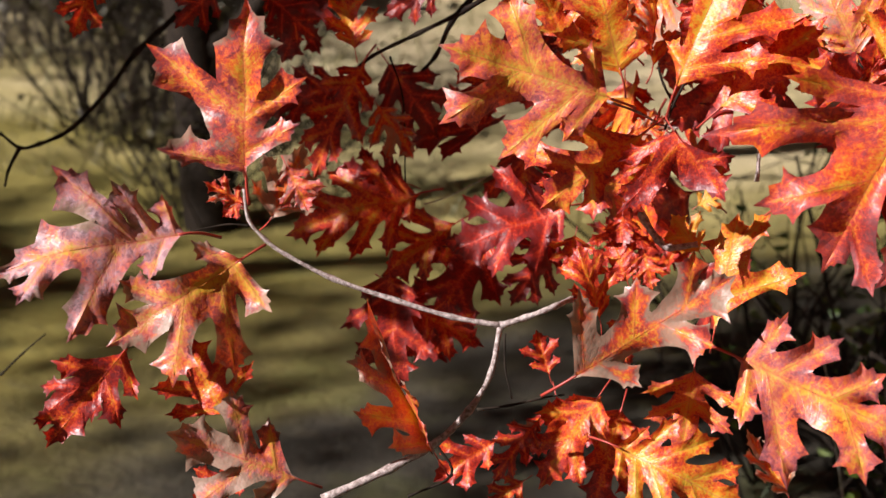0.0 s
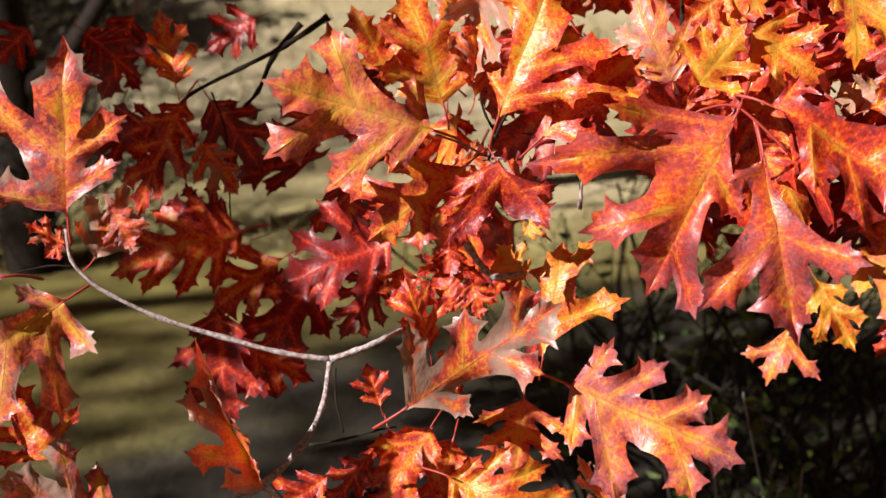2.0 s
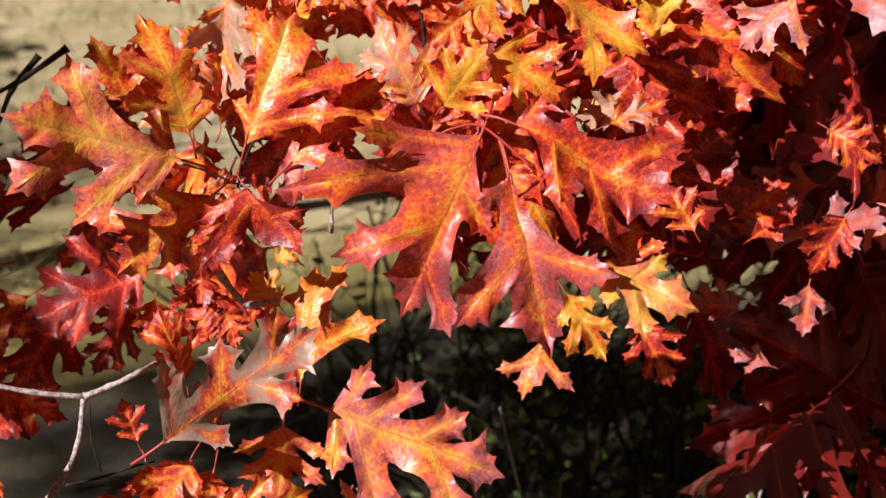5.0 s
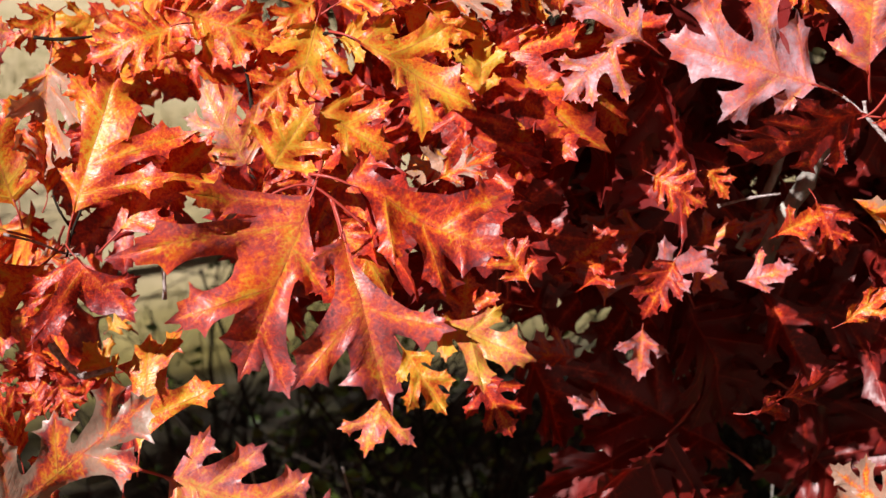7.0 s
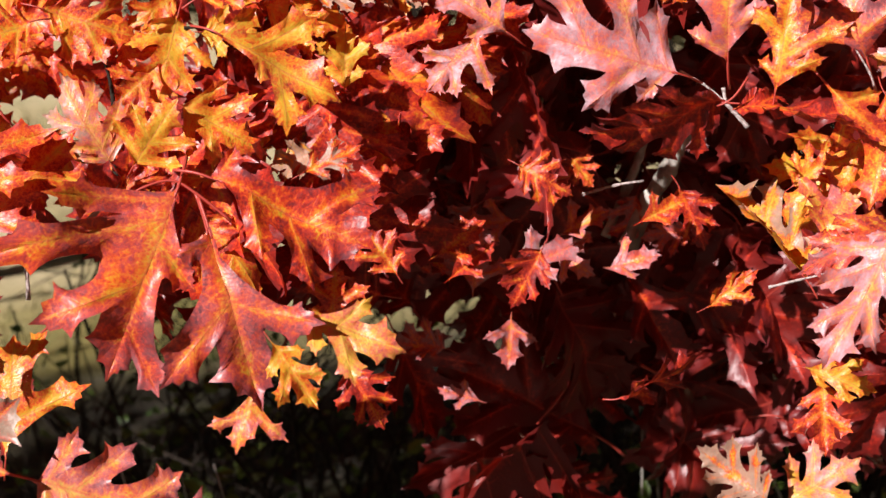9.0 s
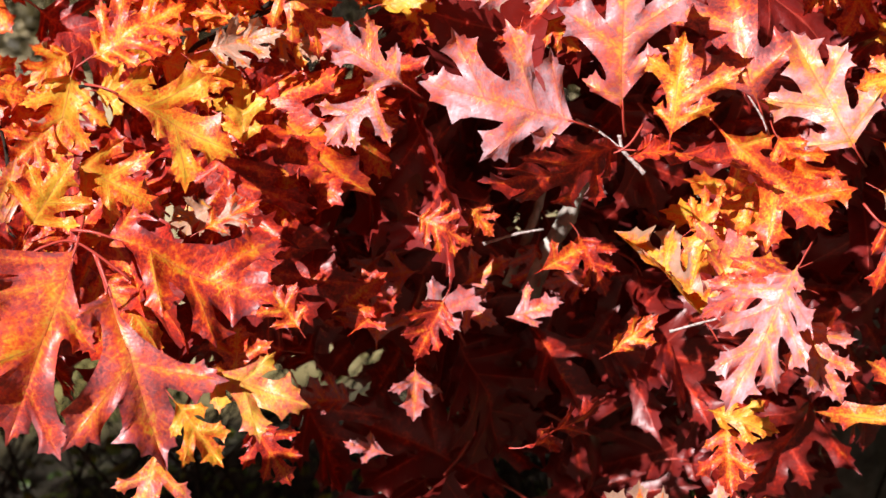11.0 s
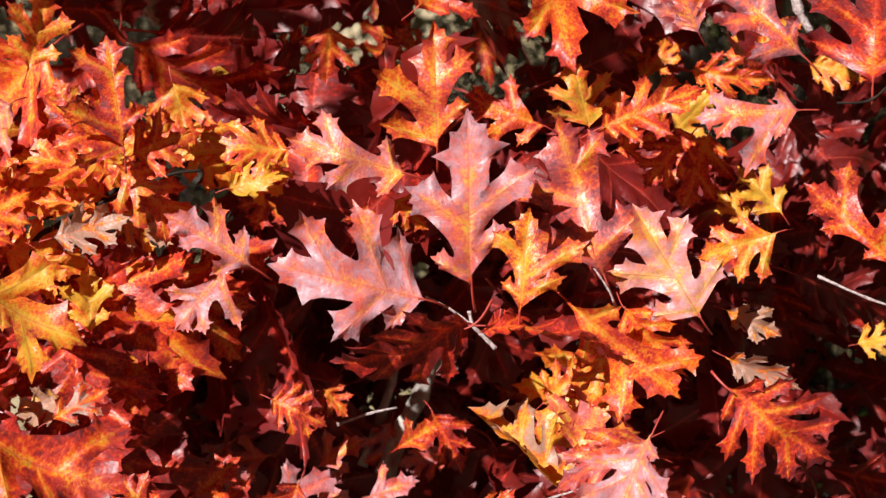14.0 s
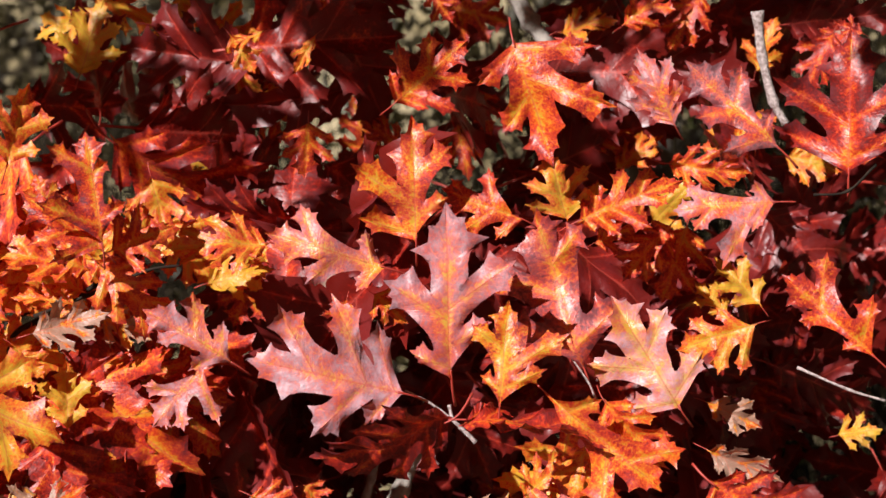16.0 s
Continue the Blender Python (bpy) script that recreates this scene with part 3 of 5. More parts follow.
leaf(spray_d, "wide", (-0.405, 1.246, 0.953), (-0.383, 1.226, 0.895), (0.27, -0.76, 0.59), 1.0, (.75, .1, .4))
leaf(spray_d, "broad", (-0.348, 1.242, 0.955), (-0.356, 1.204, 0.881), (0.28, -0.76, 0.58), 1.0, (.6, .1, .4), True)
leaf(spray_d, "small", (-0.437, 1.200, 0.926), (-0.478, 1.169, 0.896), (0.21, -0.72, 0.66), 1, (.7, .2, .4))
leaf(spray_d, "small", (-0.399, 1.161, 0.916), (-0.424, 1.142, 0.895), (0.30, -0.76, 0.58), 1, (.55, .2, .4), True)
leaf(spray_d, "small", (-0.298, 1.260, 1.085), (-0.323, 1.263, 1.112), (0.22, -0.84, 0.50), 1.2, (.2, .3, .2))
leaf(spray_d, "twist", (-0.341, 1.212, 1.070), (-0.358, 1.218, 1.102), (0.13, -0.88, 0.46), 1.3, (.6, .4, .2), True)

spray_e = thing("oak_branch", "oak spray of orange leaves with yellow-veined blades", "branch", "branches of the oak")
leaf(spray_e, "broad", (-0.349, 1.168, 1.221), (-0.460, 1.123, 1.256), (0.34, -0.90, 0.26), 1.0, (.38, .45, .55), lobes=(((0.27, 0.19), (0.4, 0.74)), ((0.29, 0.17), (0.49, 0.49), (0.4, 0.87))), sheen=0.18)
leaf(spray_e, "wide", (-0.309, 1.190, 1.224), (-0.279, 1.217, 1.327), (0.15, -0.90, 0.42), 1.01, (.40, .05, .3), lobes=(((0.52, 0.46), (0.56, 0.76)), ((0.18, 0.29), (0.27, 0.89))))
leaf(spray_e, "broad", (-0.281, 1.204, 1.211), (-0.214, 1.232, 1.280), (0.28, -0.90, 0.33), 1.00, (.5, .05, .45), lobes=(((0.33, 0.32), (0.33, 0.8)), ((0.27, 0.45),)))
leaf(spray_e, "comb", (-0.328, 1.198, 1.194), (-0.395, 1.162, 1.136), (0.35, -0.85, 0.38), 1.0, (.42, .2, .55), lobes=(((0.48, 0.5), (0.51, 0.91)), ((0.33, 0.35), (0.3, 0.73))))
leaf(spray_e, "wide", (-0.300, 1.158, 1.207), (-0.257, 1.148, 1.163), (-0.07, -0.91, 0.40), 1.0, (.72, .05, .6), lobes=(((0.67, -0.05), (0.98, 0.41)), ((0.37, 0.66),)))
leaf(spray_e, "droop", (-0.317, 1.179, 1.187), (-0.328, 1.161, 1.137), (0.19, -0.85, 0.48), .8, (.6, .05, .4), True)
leaf(spray_e, "broad_b", (-0.384, 1.314, 1.206), (-0.421, 1.321, 1.302), (0.38, -0.82, 0.43), 1.0, (.36, .15, .5))
leaf(spray_e, "wide", (-0.437, 1.324, 1.228), (-0.466, 1.323, 1.280), (0.19, -0.92, 0.33), 1.0, (.38, .15, .5), True)
leaf(spray_e, "twist", (-0.361, 1.322, 1.213), (-0.369, 1.333, 1.283), (0.67, -0.62, 0.41), .8, (.5, .7, .3))
leaf(spray_e, "small", (-0.410, 1.281, 1.112), (-0.433, 1.281, 1.138), (0.22, -0.88, 0.43), 1.2, (.6, .3, .3), True)
leaf(spray_e, "small", (-0.310, 1.288, 1.114), (-0.293, 1.296, 1.127), (0.16, -0.84, 0.52), 1.4, (.15, .3, .2))
leaf(spray_e, "small", (-0.364, 1.268, 1.170), (-0.331, 1.280, 1.183), (0.23, -0.86, 0.45), .8, (.55, .8, .2), True)
leaf(spray_e, "wide", (-0.389, 1.228, 1.097), (-0.390, 1.217, 1.064), (0.14, -0.84, 0.52), 1.2, (.6, .4, .2))
leaf(spray_e, "small", (-0.343, 1.259, 1.082), (-0.332, 1.252, 1.053), (0.24, -0.82, 0.52), 1.2, (.6, .4, .2), True)
leaf(spray_e, "broad", (-0.383, 1.335, 1.085), (-0.379, 1.319, 1.031), (0.25, -0.83, 0.50), 1.0, (.75, .1, .4))

spray_f = thing("oak_branch", "oak spray of large scarlet leaves beside a yellow one", "branch", "branches of the oak")
leaf(spray_f, "broad", (-0.132, 1.148, 1.257), (-0.176, 1.097, 1.141), (0.31, -0.81, 0.51), 1, (0.56, 0.12, 0.2), lobes=(((0.58, 0.27), (0.78, 0.66), (0.42, 0.87)), ((0.25, 0.45), (0.25, 1))), sheen=0.12)
leaf(spray_f, "broad_b", (-0.109, 1.112, 1.237), (-0.075, 1.073, 1.127), (0.16, -0.81, 0.57), 1, (0.6, 0.2, 0.6), lobes=(((0.21, 0.1), (0.46, 0.74)), ((0.42, 0.66),)), sheen=0.2)
leaf(spray_f, "comb", (-0.113, 1.141, 1.266), (-0.003, 1.135, 1.218), (0.11, -0.75, 0.65), 1, (0.6, 0.1, 0.6), lobes=(((0.35, 0.46), (0.38, 0.78)), ((0.21, 0.08), (0.38, 0.88))))
leaf(spray_f, "wide", (-0.051, 1.105, 1.183), (0.018, 1.097, 1.157), (-0.03, -0.90, 0.44), 1, (0.2, 0.35, 0.3), lobes=(((0.32, 0.28), (0.44, 0.69)), ((0.34, 0.55),)), sheen=0.15)
leaf(spray_f, "wide", (-0.082, 1.108, 1.132), (-0.094, 1.091, 1.089), (0.02, -0.84, 0.54), 1, (0.42, 0.4, 0.35), lobes=(((0.45, 0.72),), ((0.63, 0.66),)), sheen=0.2)
leaf(spray_f, "small", (-0.069, 1.088, 1.167), (-0.039, 1.076, 1.125), (-0.05, -0.89, 0.45), .9, (.25, .3, .3))
leaf(spray_f, "broad", (-0.024, 1.332, 1.070), (0.006, 1.317, 1.024), (0.05, -0.84, 0.54), 1.0, (.7, .4, .4), True)
leaf(spray_f, "twist", (-0.138, 1.319, 1.200), (-0.085, 1.307, 1.135), (0.17, -0.84, 0.52), .9, (.45, .2, .3))
leaf(spray_f, "small", (0.016, 1.285, 1.158), (-0.008, 1.294, 1.193), (-0.06, -0.90, 0.42), 1.2, (.5, .2, .3), True)
leaf(spray_f, "small", (-0.036, 1.321, 1.103), (-0.032, 1.336, 1.154), (0.13, -0.88, 0.46), 1.2, (.5, .2, .3))
leaf(spray_f, "broad", (-0.196, 1.287, 1.226), (-0.154, 1.294, 1.236), (0.12, -0.89, 0.43), .8, (.65, .1, .3), True)

spray_g = thing("oak_branch", "upper oak spray of gold and orange sunlit leaves", "branch", "branches of the oak")
leaf(spray_g, "curl", (-0.359, 1.341, 1.317), (-0.368, 1.322, 1.223), (0.12, -0.91, 0.40), .75, (0.54, 1, .2))
leaf(spray_g, "comb", (-0.261, 1.346, 1.345), (-0.329, 1.328, 1.320), (0.17, -0.89, 0.42), 1.0, (0.44, .1, .5), True)
leaf(spray_g, "broad", (-0.260, 1.368, 1.353), (-0.186, 1.377, 1.329), (0.13, -0.96, 0.26), 1.0, (0.39, .1, .5))
leaf(spray_g, "wide", (-0.282, 1.382, 1.334), (-0.260, 1.381, 1.293), (0.27, -0.88, 0.40), 1.0, (0.44, .1, .5), True)
leaf(spray_g, "twist", (-0.201, 1.319, 1.237), (-0.241, 1.324, 1.306), (-0.03, -0.99, 0.10), 0.92, (0.39, .75, .3), sheen=0.45)
leaf(spray_g, "wide", (-0.180, 1.282, 1.245), (-0.148, 1.295, 1.292), (0.12, -0.91, 0.40), 1.15, (0.24, .05, .3), True)
leaf(spray_g, "comb", (-0.117, 1.285, 1.344), (-0.027, 1.283, 1.294), (0.10, -0.89, 0.45), 1.05, (0.24, .25, .5), lobes=(((0.17, 0.45), (0.38, 0.78)), ((0.28, 0.17), (0.43, 0.57))))
leaf(spray_g, "broad", (-0.150, 1.343, 1.351), (-0.168, 1.332, 1.282), (0.11, -0.93, 0.36), 1.0, (0.24, .4, .4), True)
leaf(spray_g, "wide", (-0.148, 1.314, 1.285), (-0.088, 1.314, 1.251), (0.05, -0.94, 0.34), 1.1, (0.29, .4, .3))
leaf(spray_g, "small", (-0.024, 1.363, 1.287), (-0.023, 1.371, 1.340), (-0.07, -0.93, 0.36), 1.0, (.1, .1, .3), True)
leaf(spray_g, "small", (-0.033, 1.383, 1.282), (-0.010, 1.378, 1.256), (-0.05, -0.94, 0.34), 1.1, (.12, .1, .3))
leaf(spray_g, "small", (-0.093, 1.395, 1.254), (-0.075, 1.394, 1.238), (0.12, -0.88, 0.47), 1.2, (.12, .1, .1), True)
leaf(spray_g, "curl", (-0.045, 1.335, 1.245), (-0.084, 1.331, 1.232), (0.05, -0.92, 0.39), 1, (0.34, 1, .2))
leaf(spray_g, "broad", (-0.366, 1.395, 1.349), (-0.405, 1.381, 1.323), (0.32, -0.91, 0.24), 1, (0.39, .1, .4), True)
leaf(spray_g, "wide", (-0.348, 1.450, 1.339), (-0.388, 1.438, 1.321), (0.27, -0.92, 0.27), 1, (.15, .1, .2))
leaf(spray_g, "broad", (-0.157, 1.404, 1.360), (-0.198, 1.396, 1.333), (0.19, -0.95, 0.24), 1, (0.36, .2, .4), True)
leaf(spray_g, "comb", (-0.093, 1.389, 1.353), (-0.120, 1.390, 1.388), (0.05, -0.95, 0.31), 1, (0.29, .2, .4))
leaf(spray_g, "small", (-0.057, 1.409, 1.333), (-0.049, 1.413, 1.369), (0.16, -0.94, 0.31), 1.2, (0.34, .5, .3), True)
leaf(spray_g, "small", (-0.164, 1.337, 1.314), (-0.198, 1.328, 1.284), (0.12, -0.92, 0.38), 1.2, (0.39, .5, .3))
leaf(spray_g, "wide", (-0.088, 1.389, 1.353), (-0.021, 1.390, 1.336), (0.02, -0.96, 0.27), 1, (0.34, .6, .3), True)
leaf(spray_g, "small", (-0.055, 1.272, 1.240), (-0.010, 1.278, 1.261), (0.01, -0.90, 0.44), .8, (0.54, .7, .6))
leaf(spray_g, "broad", (-0.440, 1.337, 1.373), (-0.396, 1.326, 1.311), (0.07, -0.88, 0.47), 1.05, (0.44, 0.4, 0.4), sheen=0.3)
leaf(spray_g, "comb", (-0.394, 1.364, 1.216), (-0.467, 1.369, 1.260), (0.07, -0.88, 0.47), 1.05, (0.34, 0.15, 0.4), sheen=0)
leaf(spray_g, "wide", (-0.336, 1.416, 1.321), (-0.384, 1.404, 1.289), (0.07, -0.88, 0.47), 1.05, (0.4, 0.1, 0.4), sheen=0.1)

spray_h = thing("oak_branch", "oak spray of glossy pinkish-red leaves over shaded ones", "branch", "branches of the oak")
leaf(spray_h, "comb", (0.210, 1.189, 1.326), (0.104, 1.191, 1.356), (0.10, -0.98, 0.18), 1.0, (0.60, .35, 0.35), lobes=(((0.38, 0.28), (0.48, 0.58), (0.35, 0.9)), ((0.24, 0.21), (0.37, 0.52))), sheen=0.75)
leaf(spray_h, "broad", (0.242, 1.185, 1.335), (0.239, 1.174, 1.455), (-0.37, -0.92, -0.12), 1.0, (0.58, .2, 0.5), lobes=(((0.23, 0.32), (0.38, 0.68)), ((0.23, 0.16), (0.34, 0.58))), sheen=0.62)
leaf(spray_h, "wide", (0.350, 1.222, 1.328), (0.316, 1.232, 1.446), (-0.44, -0.89, -0.10), 1.0, (0.6, .25, 0.7), lobes=(((0.36, 0.36), (0.24, 0.84)), ((0.36, 0.40), (0.40, 0.76))), sheen=0.25)
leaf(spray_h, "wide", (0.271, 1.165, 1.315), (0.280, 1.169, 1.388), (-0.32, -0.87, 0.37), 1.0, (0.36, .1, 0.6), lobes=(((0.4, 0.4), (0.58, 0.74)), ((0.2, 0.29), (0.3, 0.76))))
leaf(spray_h, "comb", (0.403, 1.167, 1.306), (0.360, 1.183, 1.385), (-0.36, -0.93, 0.11), 1.0, (0.38, .45, .25), lobes=(((0.37, 0.3), (0.31, 0.72)), ((0.33, 0.2), (0.43, 0.66))), sheen=0.75)
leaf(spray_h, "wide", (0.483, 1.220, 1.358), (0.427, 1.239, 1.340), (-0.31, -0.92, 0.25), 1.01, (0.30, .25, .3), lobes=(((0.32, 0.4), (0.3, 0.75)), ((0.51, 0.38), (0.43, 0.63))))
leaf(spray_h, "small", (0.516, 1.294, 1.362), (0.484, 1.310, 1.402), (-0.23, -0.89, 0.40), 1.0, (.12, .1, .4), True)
leaf(spray_h, "wide", (0.101, 1.286, 1.341), (0.037, 1.288, 1.385), (0.12, -0.98, 0.15), 1.0, (0.55, .4, .2), lobes=(((0.27, 0.32), (0.37, 0.7)), ((0.28, 0.36), (0.2, 0.75))), sheen=0.63)
leaf(spray_h, "wide", (0.079, 1.304, 1.342), (0.039, 1.308, 1.296), (-0.03, -0.96, 0.28), 1.0, (0.55, .45, .2), lobes=(((0.41, 0.7),), ((0.6, 0.46), (0.32, 0.78))), sheen=0.63)
leaf(spray_h, "broad", (0.215, 1.279, 1.408), (0.129, 1.292, 1.437), (-0.01, -1.00, 0.07), 1.0, (0.46, .4, .35), lobes=(((0.24, 0.25), (0.29, 0.81)), ((0.24, 0.18), (0.3, 0.59))), sheen=0.41)
# hue deepened: the shade on this downturned leaf is put into its colour
leaf(spray_h, "comb", (0.237, 1.161, 1.310), (0.145, 1.188, 1.276), (0.14, -0.73, -0.67), 1.05, (0.85, .25, .5), True)
leaf(spray_h, "narrow", (0.244, 1.170, 1.309), (0.340, 1.144, 1.300), (0.06, -0.05, 1.00), .9, (0.70, .1, .3))
leaf(spray_h, "broad", (0.305, 1.168, 1.324), (0.376, 1.138, 1.256), (-0.53, -0.83, 0.19), 1, (0.46, 0.15, 0.3), lobes=(((0.27, 0.38), (0.37, 0.8)), ((0.22, 0.31), (0.31, 0.94))))
leaf(spray_h, "droop", (0.349, 1.175, 1.315), (0.385, 1.155, 1.265), (-0.63, -0.77, 0.11), .9, (0.48, .2, .3))
leaf(spray_h, "wide", (0.340, 1.193, 1.280), (0.327, 1.189, 1.241), (-0.33, -0.84, 0.43), 1, (0.38, 0.2, 0.3), True)
leaf(spray_h, "comb_b", (0.350, 1.117, 1.235), (0.298, 1.096, 1.143), (-0.39, -0.81, 0.44), 0.74, (.54, .3, .3), sheen=0.7)
leaf(spray_h, "broad", (0.352, 1.118, 1.200), (0.376, 1.094, 1.145), (-0.30, -0.91, 0.28), 0.85, (.56, .3, .3), True, sheen=0.65)
leaf(spray_h, "broad_b", (0.356, 1.145, 1.226), (0.290, 1.155, 1.194), (-0.22, -0.90, 0.39), .7, (.6, .15, .3), sheen=0.15)
leaf(spray_h, "comb", (0.408, 1.125, 1.262), (0.473, 1.103, 1.208), (-0.56, -0.83, -0.07), 1.2, (0.66, .1, .6), True)
leaf(spray_h, "broad", (0.428, 1.080, 1.127), (0.425, 1.100, 1.188), (-0.23, -0.84, 0.49), 1, (0.36, 0.1, 0.4), lobes=(((0.35, 0.52),), ((1.03, 0.29), (0.48, 0.77))))
leaf(spray_h, "wide", (0.367, 1.288, 1.262), (0.309, 1.288, 1.190), (-0.18, -0.91, 0.38), 1, (0.24, 0.15, 0.3), True)
leaf(spray_h, "folded", (0.313, 1.218, 1.171), (0.257, 1.247, 1.239), (0.21, -0.69, 0.69), .7, (0.25, .7, .1))
leaf(spray_h, "small", (0.436, 1.209, 1.304), (0.473, 1.192, 1.285), (-0.39, -0.88, 0.28), .8, (0.50, 1, .1), True)
leaf(spray_h, "curl", (0.428, 1.185, 1.273), (0.476, 1.162, 1.251), (-0.54, -0.84, -0.05), .7, (0.60, 1, .3))
leaf(spray_h, "curl", (0.261, 1.083, 1.054), (0.216, 1.104, 1.083), (-0.25, -0.85, 0.46), 1.0, (0.60, 1, .2), True)
leaf(spray_h, "wide", (0.278, 1.098, 1.046), (0.325, 1.098, 1.078), (-0.34, -0.81, 0.48), 1.02, (0.32, .5, .3), sheen=0.45)
leaf(spray_h, "small", (0.297, 1.145, 1.127), (0.343, 1.128, 1.115), (-0.19, -0.78, 0.60), .8, (0.20, .1, .3), True)
leaf(spray_h, "small", (0.311, 1.149, 1.118), (0.311, 1.131, 1.068), (-0.35, -0.79, 0.51), 1.0, (0.50, .3, .3))
# a deeper hue stands in for the shade over most of this leaf
leaf(spray_h, "wide", (0.185, 1.255, 1.068), (0.247, 1.255, 1.099), (0.37, -0.80, -0.47), .8, (.75, .1, .3), True)
leaf(spray_h, "small", (0.254, 1.284, 1.131), (0.292, 1.284, 1.160), (0.13, -0.99, 0.08), .7, (0.45, .3, .2))
leaf(spray_h, "broad", (0.249, 1.397, 1.203), (0.271, 1.382, 1.153), (-0.04, -0.87, 0.48), .9, (0.75, .1, .4), True)
leaf(spray_h, "comb", (0.308, 1.255, 1.232), (0.347, 1.251, 1.263), (-0.16, -0.93, 0.32), 1, (0.36, 0.2, 0.3))
leaf(spray_h, "broad", (0.325, 1.222, 1.197), (0.359, 1.228, 1.267), (-0.22, -0.88, 0.41), 1, (0.4, 0.2, 0.3), True, sheen=0.15)
leaf(spray_h, "shard_b", (0.205, 1.348, 1.181), (0.247, 1.347, 1.205), (-0.14, -0.89, 0.43), 1.2, (0.50, .2, .3))
leaf(spray_h, "curl", (0.133, 1.352, 1.162), (0.109, 1.341, 1.115), (-0.03, -0.90, 0.44), 1.0, (0.72, 0.3, 0.3), True)
leaf(spray_h, "shard", (0.043, 1.375, 1.147), (0.088, 1.380, 1.178), (-0.05, -0.88, 0.47), 1.2, (0.60, .3, .3))
leaf(spray_h, "shard_b", (0.055, 1.370, 1.129), (0.096, 1.375, 1.160), (-0.05, -0.89, 0.46), 1.2, (0.60, .3, .3), True)
leaf(spray_h, "wide", (0.156, 1.365, 1.233), (0.174, 1.359, 1.211), (-0.11, -0.90, 0.42), 1.1, (0.50, .3, .3))
leaf(spray_h, "comb", (0.446, 1.304, 1.430), (0.408, 1.314, 1.388), (-0.33, -0.88, 0.33), 1.1, (0.55, .05, .5), True)
leaf(spray_h, "broad", (0.481, 1.366, 1.426), (0.458, 1.369, 1.363), (-0.33, -0.89, 0.31), 1.1, (0.55, .05, .5))
leaf(spray_h, "broad", (0.134, 1.451, 1.404), (0.113, 1.448, 1.354), (0.04, -0.96, 0.27), 1.2, (0.60, .05, .5), True)
leaf(spray_h, "small", (0.179, 1.242, 1.391), (0.170, 1.241, 1.367), (-0.05, -0.95, 0.30), 1.3, (0.62, .5, .5))
leaf(spray_h, "comb", (0.369, 1.168, 1.207), (0.304, 1.187, 1.207), (-0.16, -0.58, 0.80), .6, (0.60, .2, .4), True)
# small pieces with pale sheen painted in, standing for sun flecks
leaf(spray_h, "curl", (0.232, 1.507, 1.172), (0.224, 1.498, 1.122), (-0.64, -0.62, 0.46), 1.0, (0.72, 0.3, 0.3), True, sheen=0.45)
leaf(spray_h, "shard", (0.189, 1.400, 1.133), (0.236, 1.396, 1.144), (-0.17, -0.64, 0.75), 1.2, (0.65, 0.30, .3), sheen=0.45)
leaf(spray_h, "curl", (0.277, 1.483, 1.145), (0.234, 1.490, 1.138), (-0.11, -0.99, 0.06), 1.0, (0.72, 0.3, 0.3), sheen=0.45)
leaf(spray_h, "shard", (0.157, 1.469, 1.144), (0.202, 1.469, 1.166), (-0.17, -0.81, 0.57), 1.2, (0.55, 0.20, .3), True, sheen=0.45)
leaf(spray_h, "shard_b", (0.146, 1.503, 1.151), (0.153, 1.511, 1.192), (0.34, -0.87, 0.35), 1.2, (0.45, 0.20, .3), sheen=0.45)
leaf(spray_h, "shard", (0.122, 1.456, 1.162), (0.073, 1.459, 1.155), (-0.07, -0.87, 0.48), 1.2, (0.50, 0.20, .3), sheen=0.45)
leaf(spray_h, "shard_b", (0.008, 1.522, 1.205), (0.043, 1.514, 1.171), (0.17, -0.80, 0.58), 1.2, (0.65, 0.50, .3), True, sheen=0.45)
leaf(spray_h, "shard", (0.152, 1.457, 1.134), (0.188, 1.448, 1.114), (-0.33, -0.94, 0.10), 1.2, (0.55, 0.30, .3), True, sheen=0.45)
leaf(spray_h, "shard_b", (0.096, 1.482, 1.175), (0.053, 1.475, 1.139), (0.14, -0.96, 0.23), 1.2, (0.65, 0.40, .3), sheen=0.45)
leaf(spray_h, "curl", (0.027, 1.433, 1.131), (0.081, 1.438, 1.162), (0.15, -0.97, 0.17), 1.0, (0.72, 0.3, 0.3), True, sheen=0.45)
leaf(spray_h, "shard", (0.082, 1.433, 1.099), (0.091, 1.448, 1.160), (0.13, -0.89, 0.43), 1.2, (0.67, 0.50, .3), sheen=0.45)
leaf(spray_h, "shard_b", (0.102, 1.416, 1.119), (0.176, 1.419, 1.154), (-0.16, -0.78, 0.61), 1.2, (0.65, 0.50, .3), True, sheen=0.45)
leaf(spray_h, "shard", (0.116, 1.437, 1.085), (0.112, 1.423, 1.038), (0.05, -0.87, 0.48), 1.2, (0.65, 0.40, .3), True, sheen=0.45)
leaf(spray_h, "shard_b", (0.094, 1.424, 1.007), (0.052, 1.431, 1.018), (-0.06, -0.87, 0.49), 1.2, (0.65, 0.40, .3), sheen=0.45)
leaf(spray_h, "curl", (0.060, 1.440, 1.051), (0.011, 1.444, 1.056), (0.00, -0.75, 0.66), 1.0, (0.72, 0.3, 0.3), True, sheen=0.45)

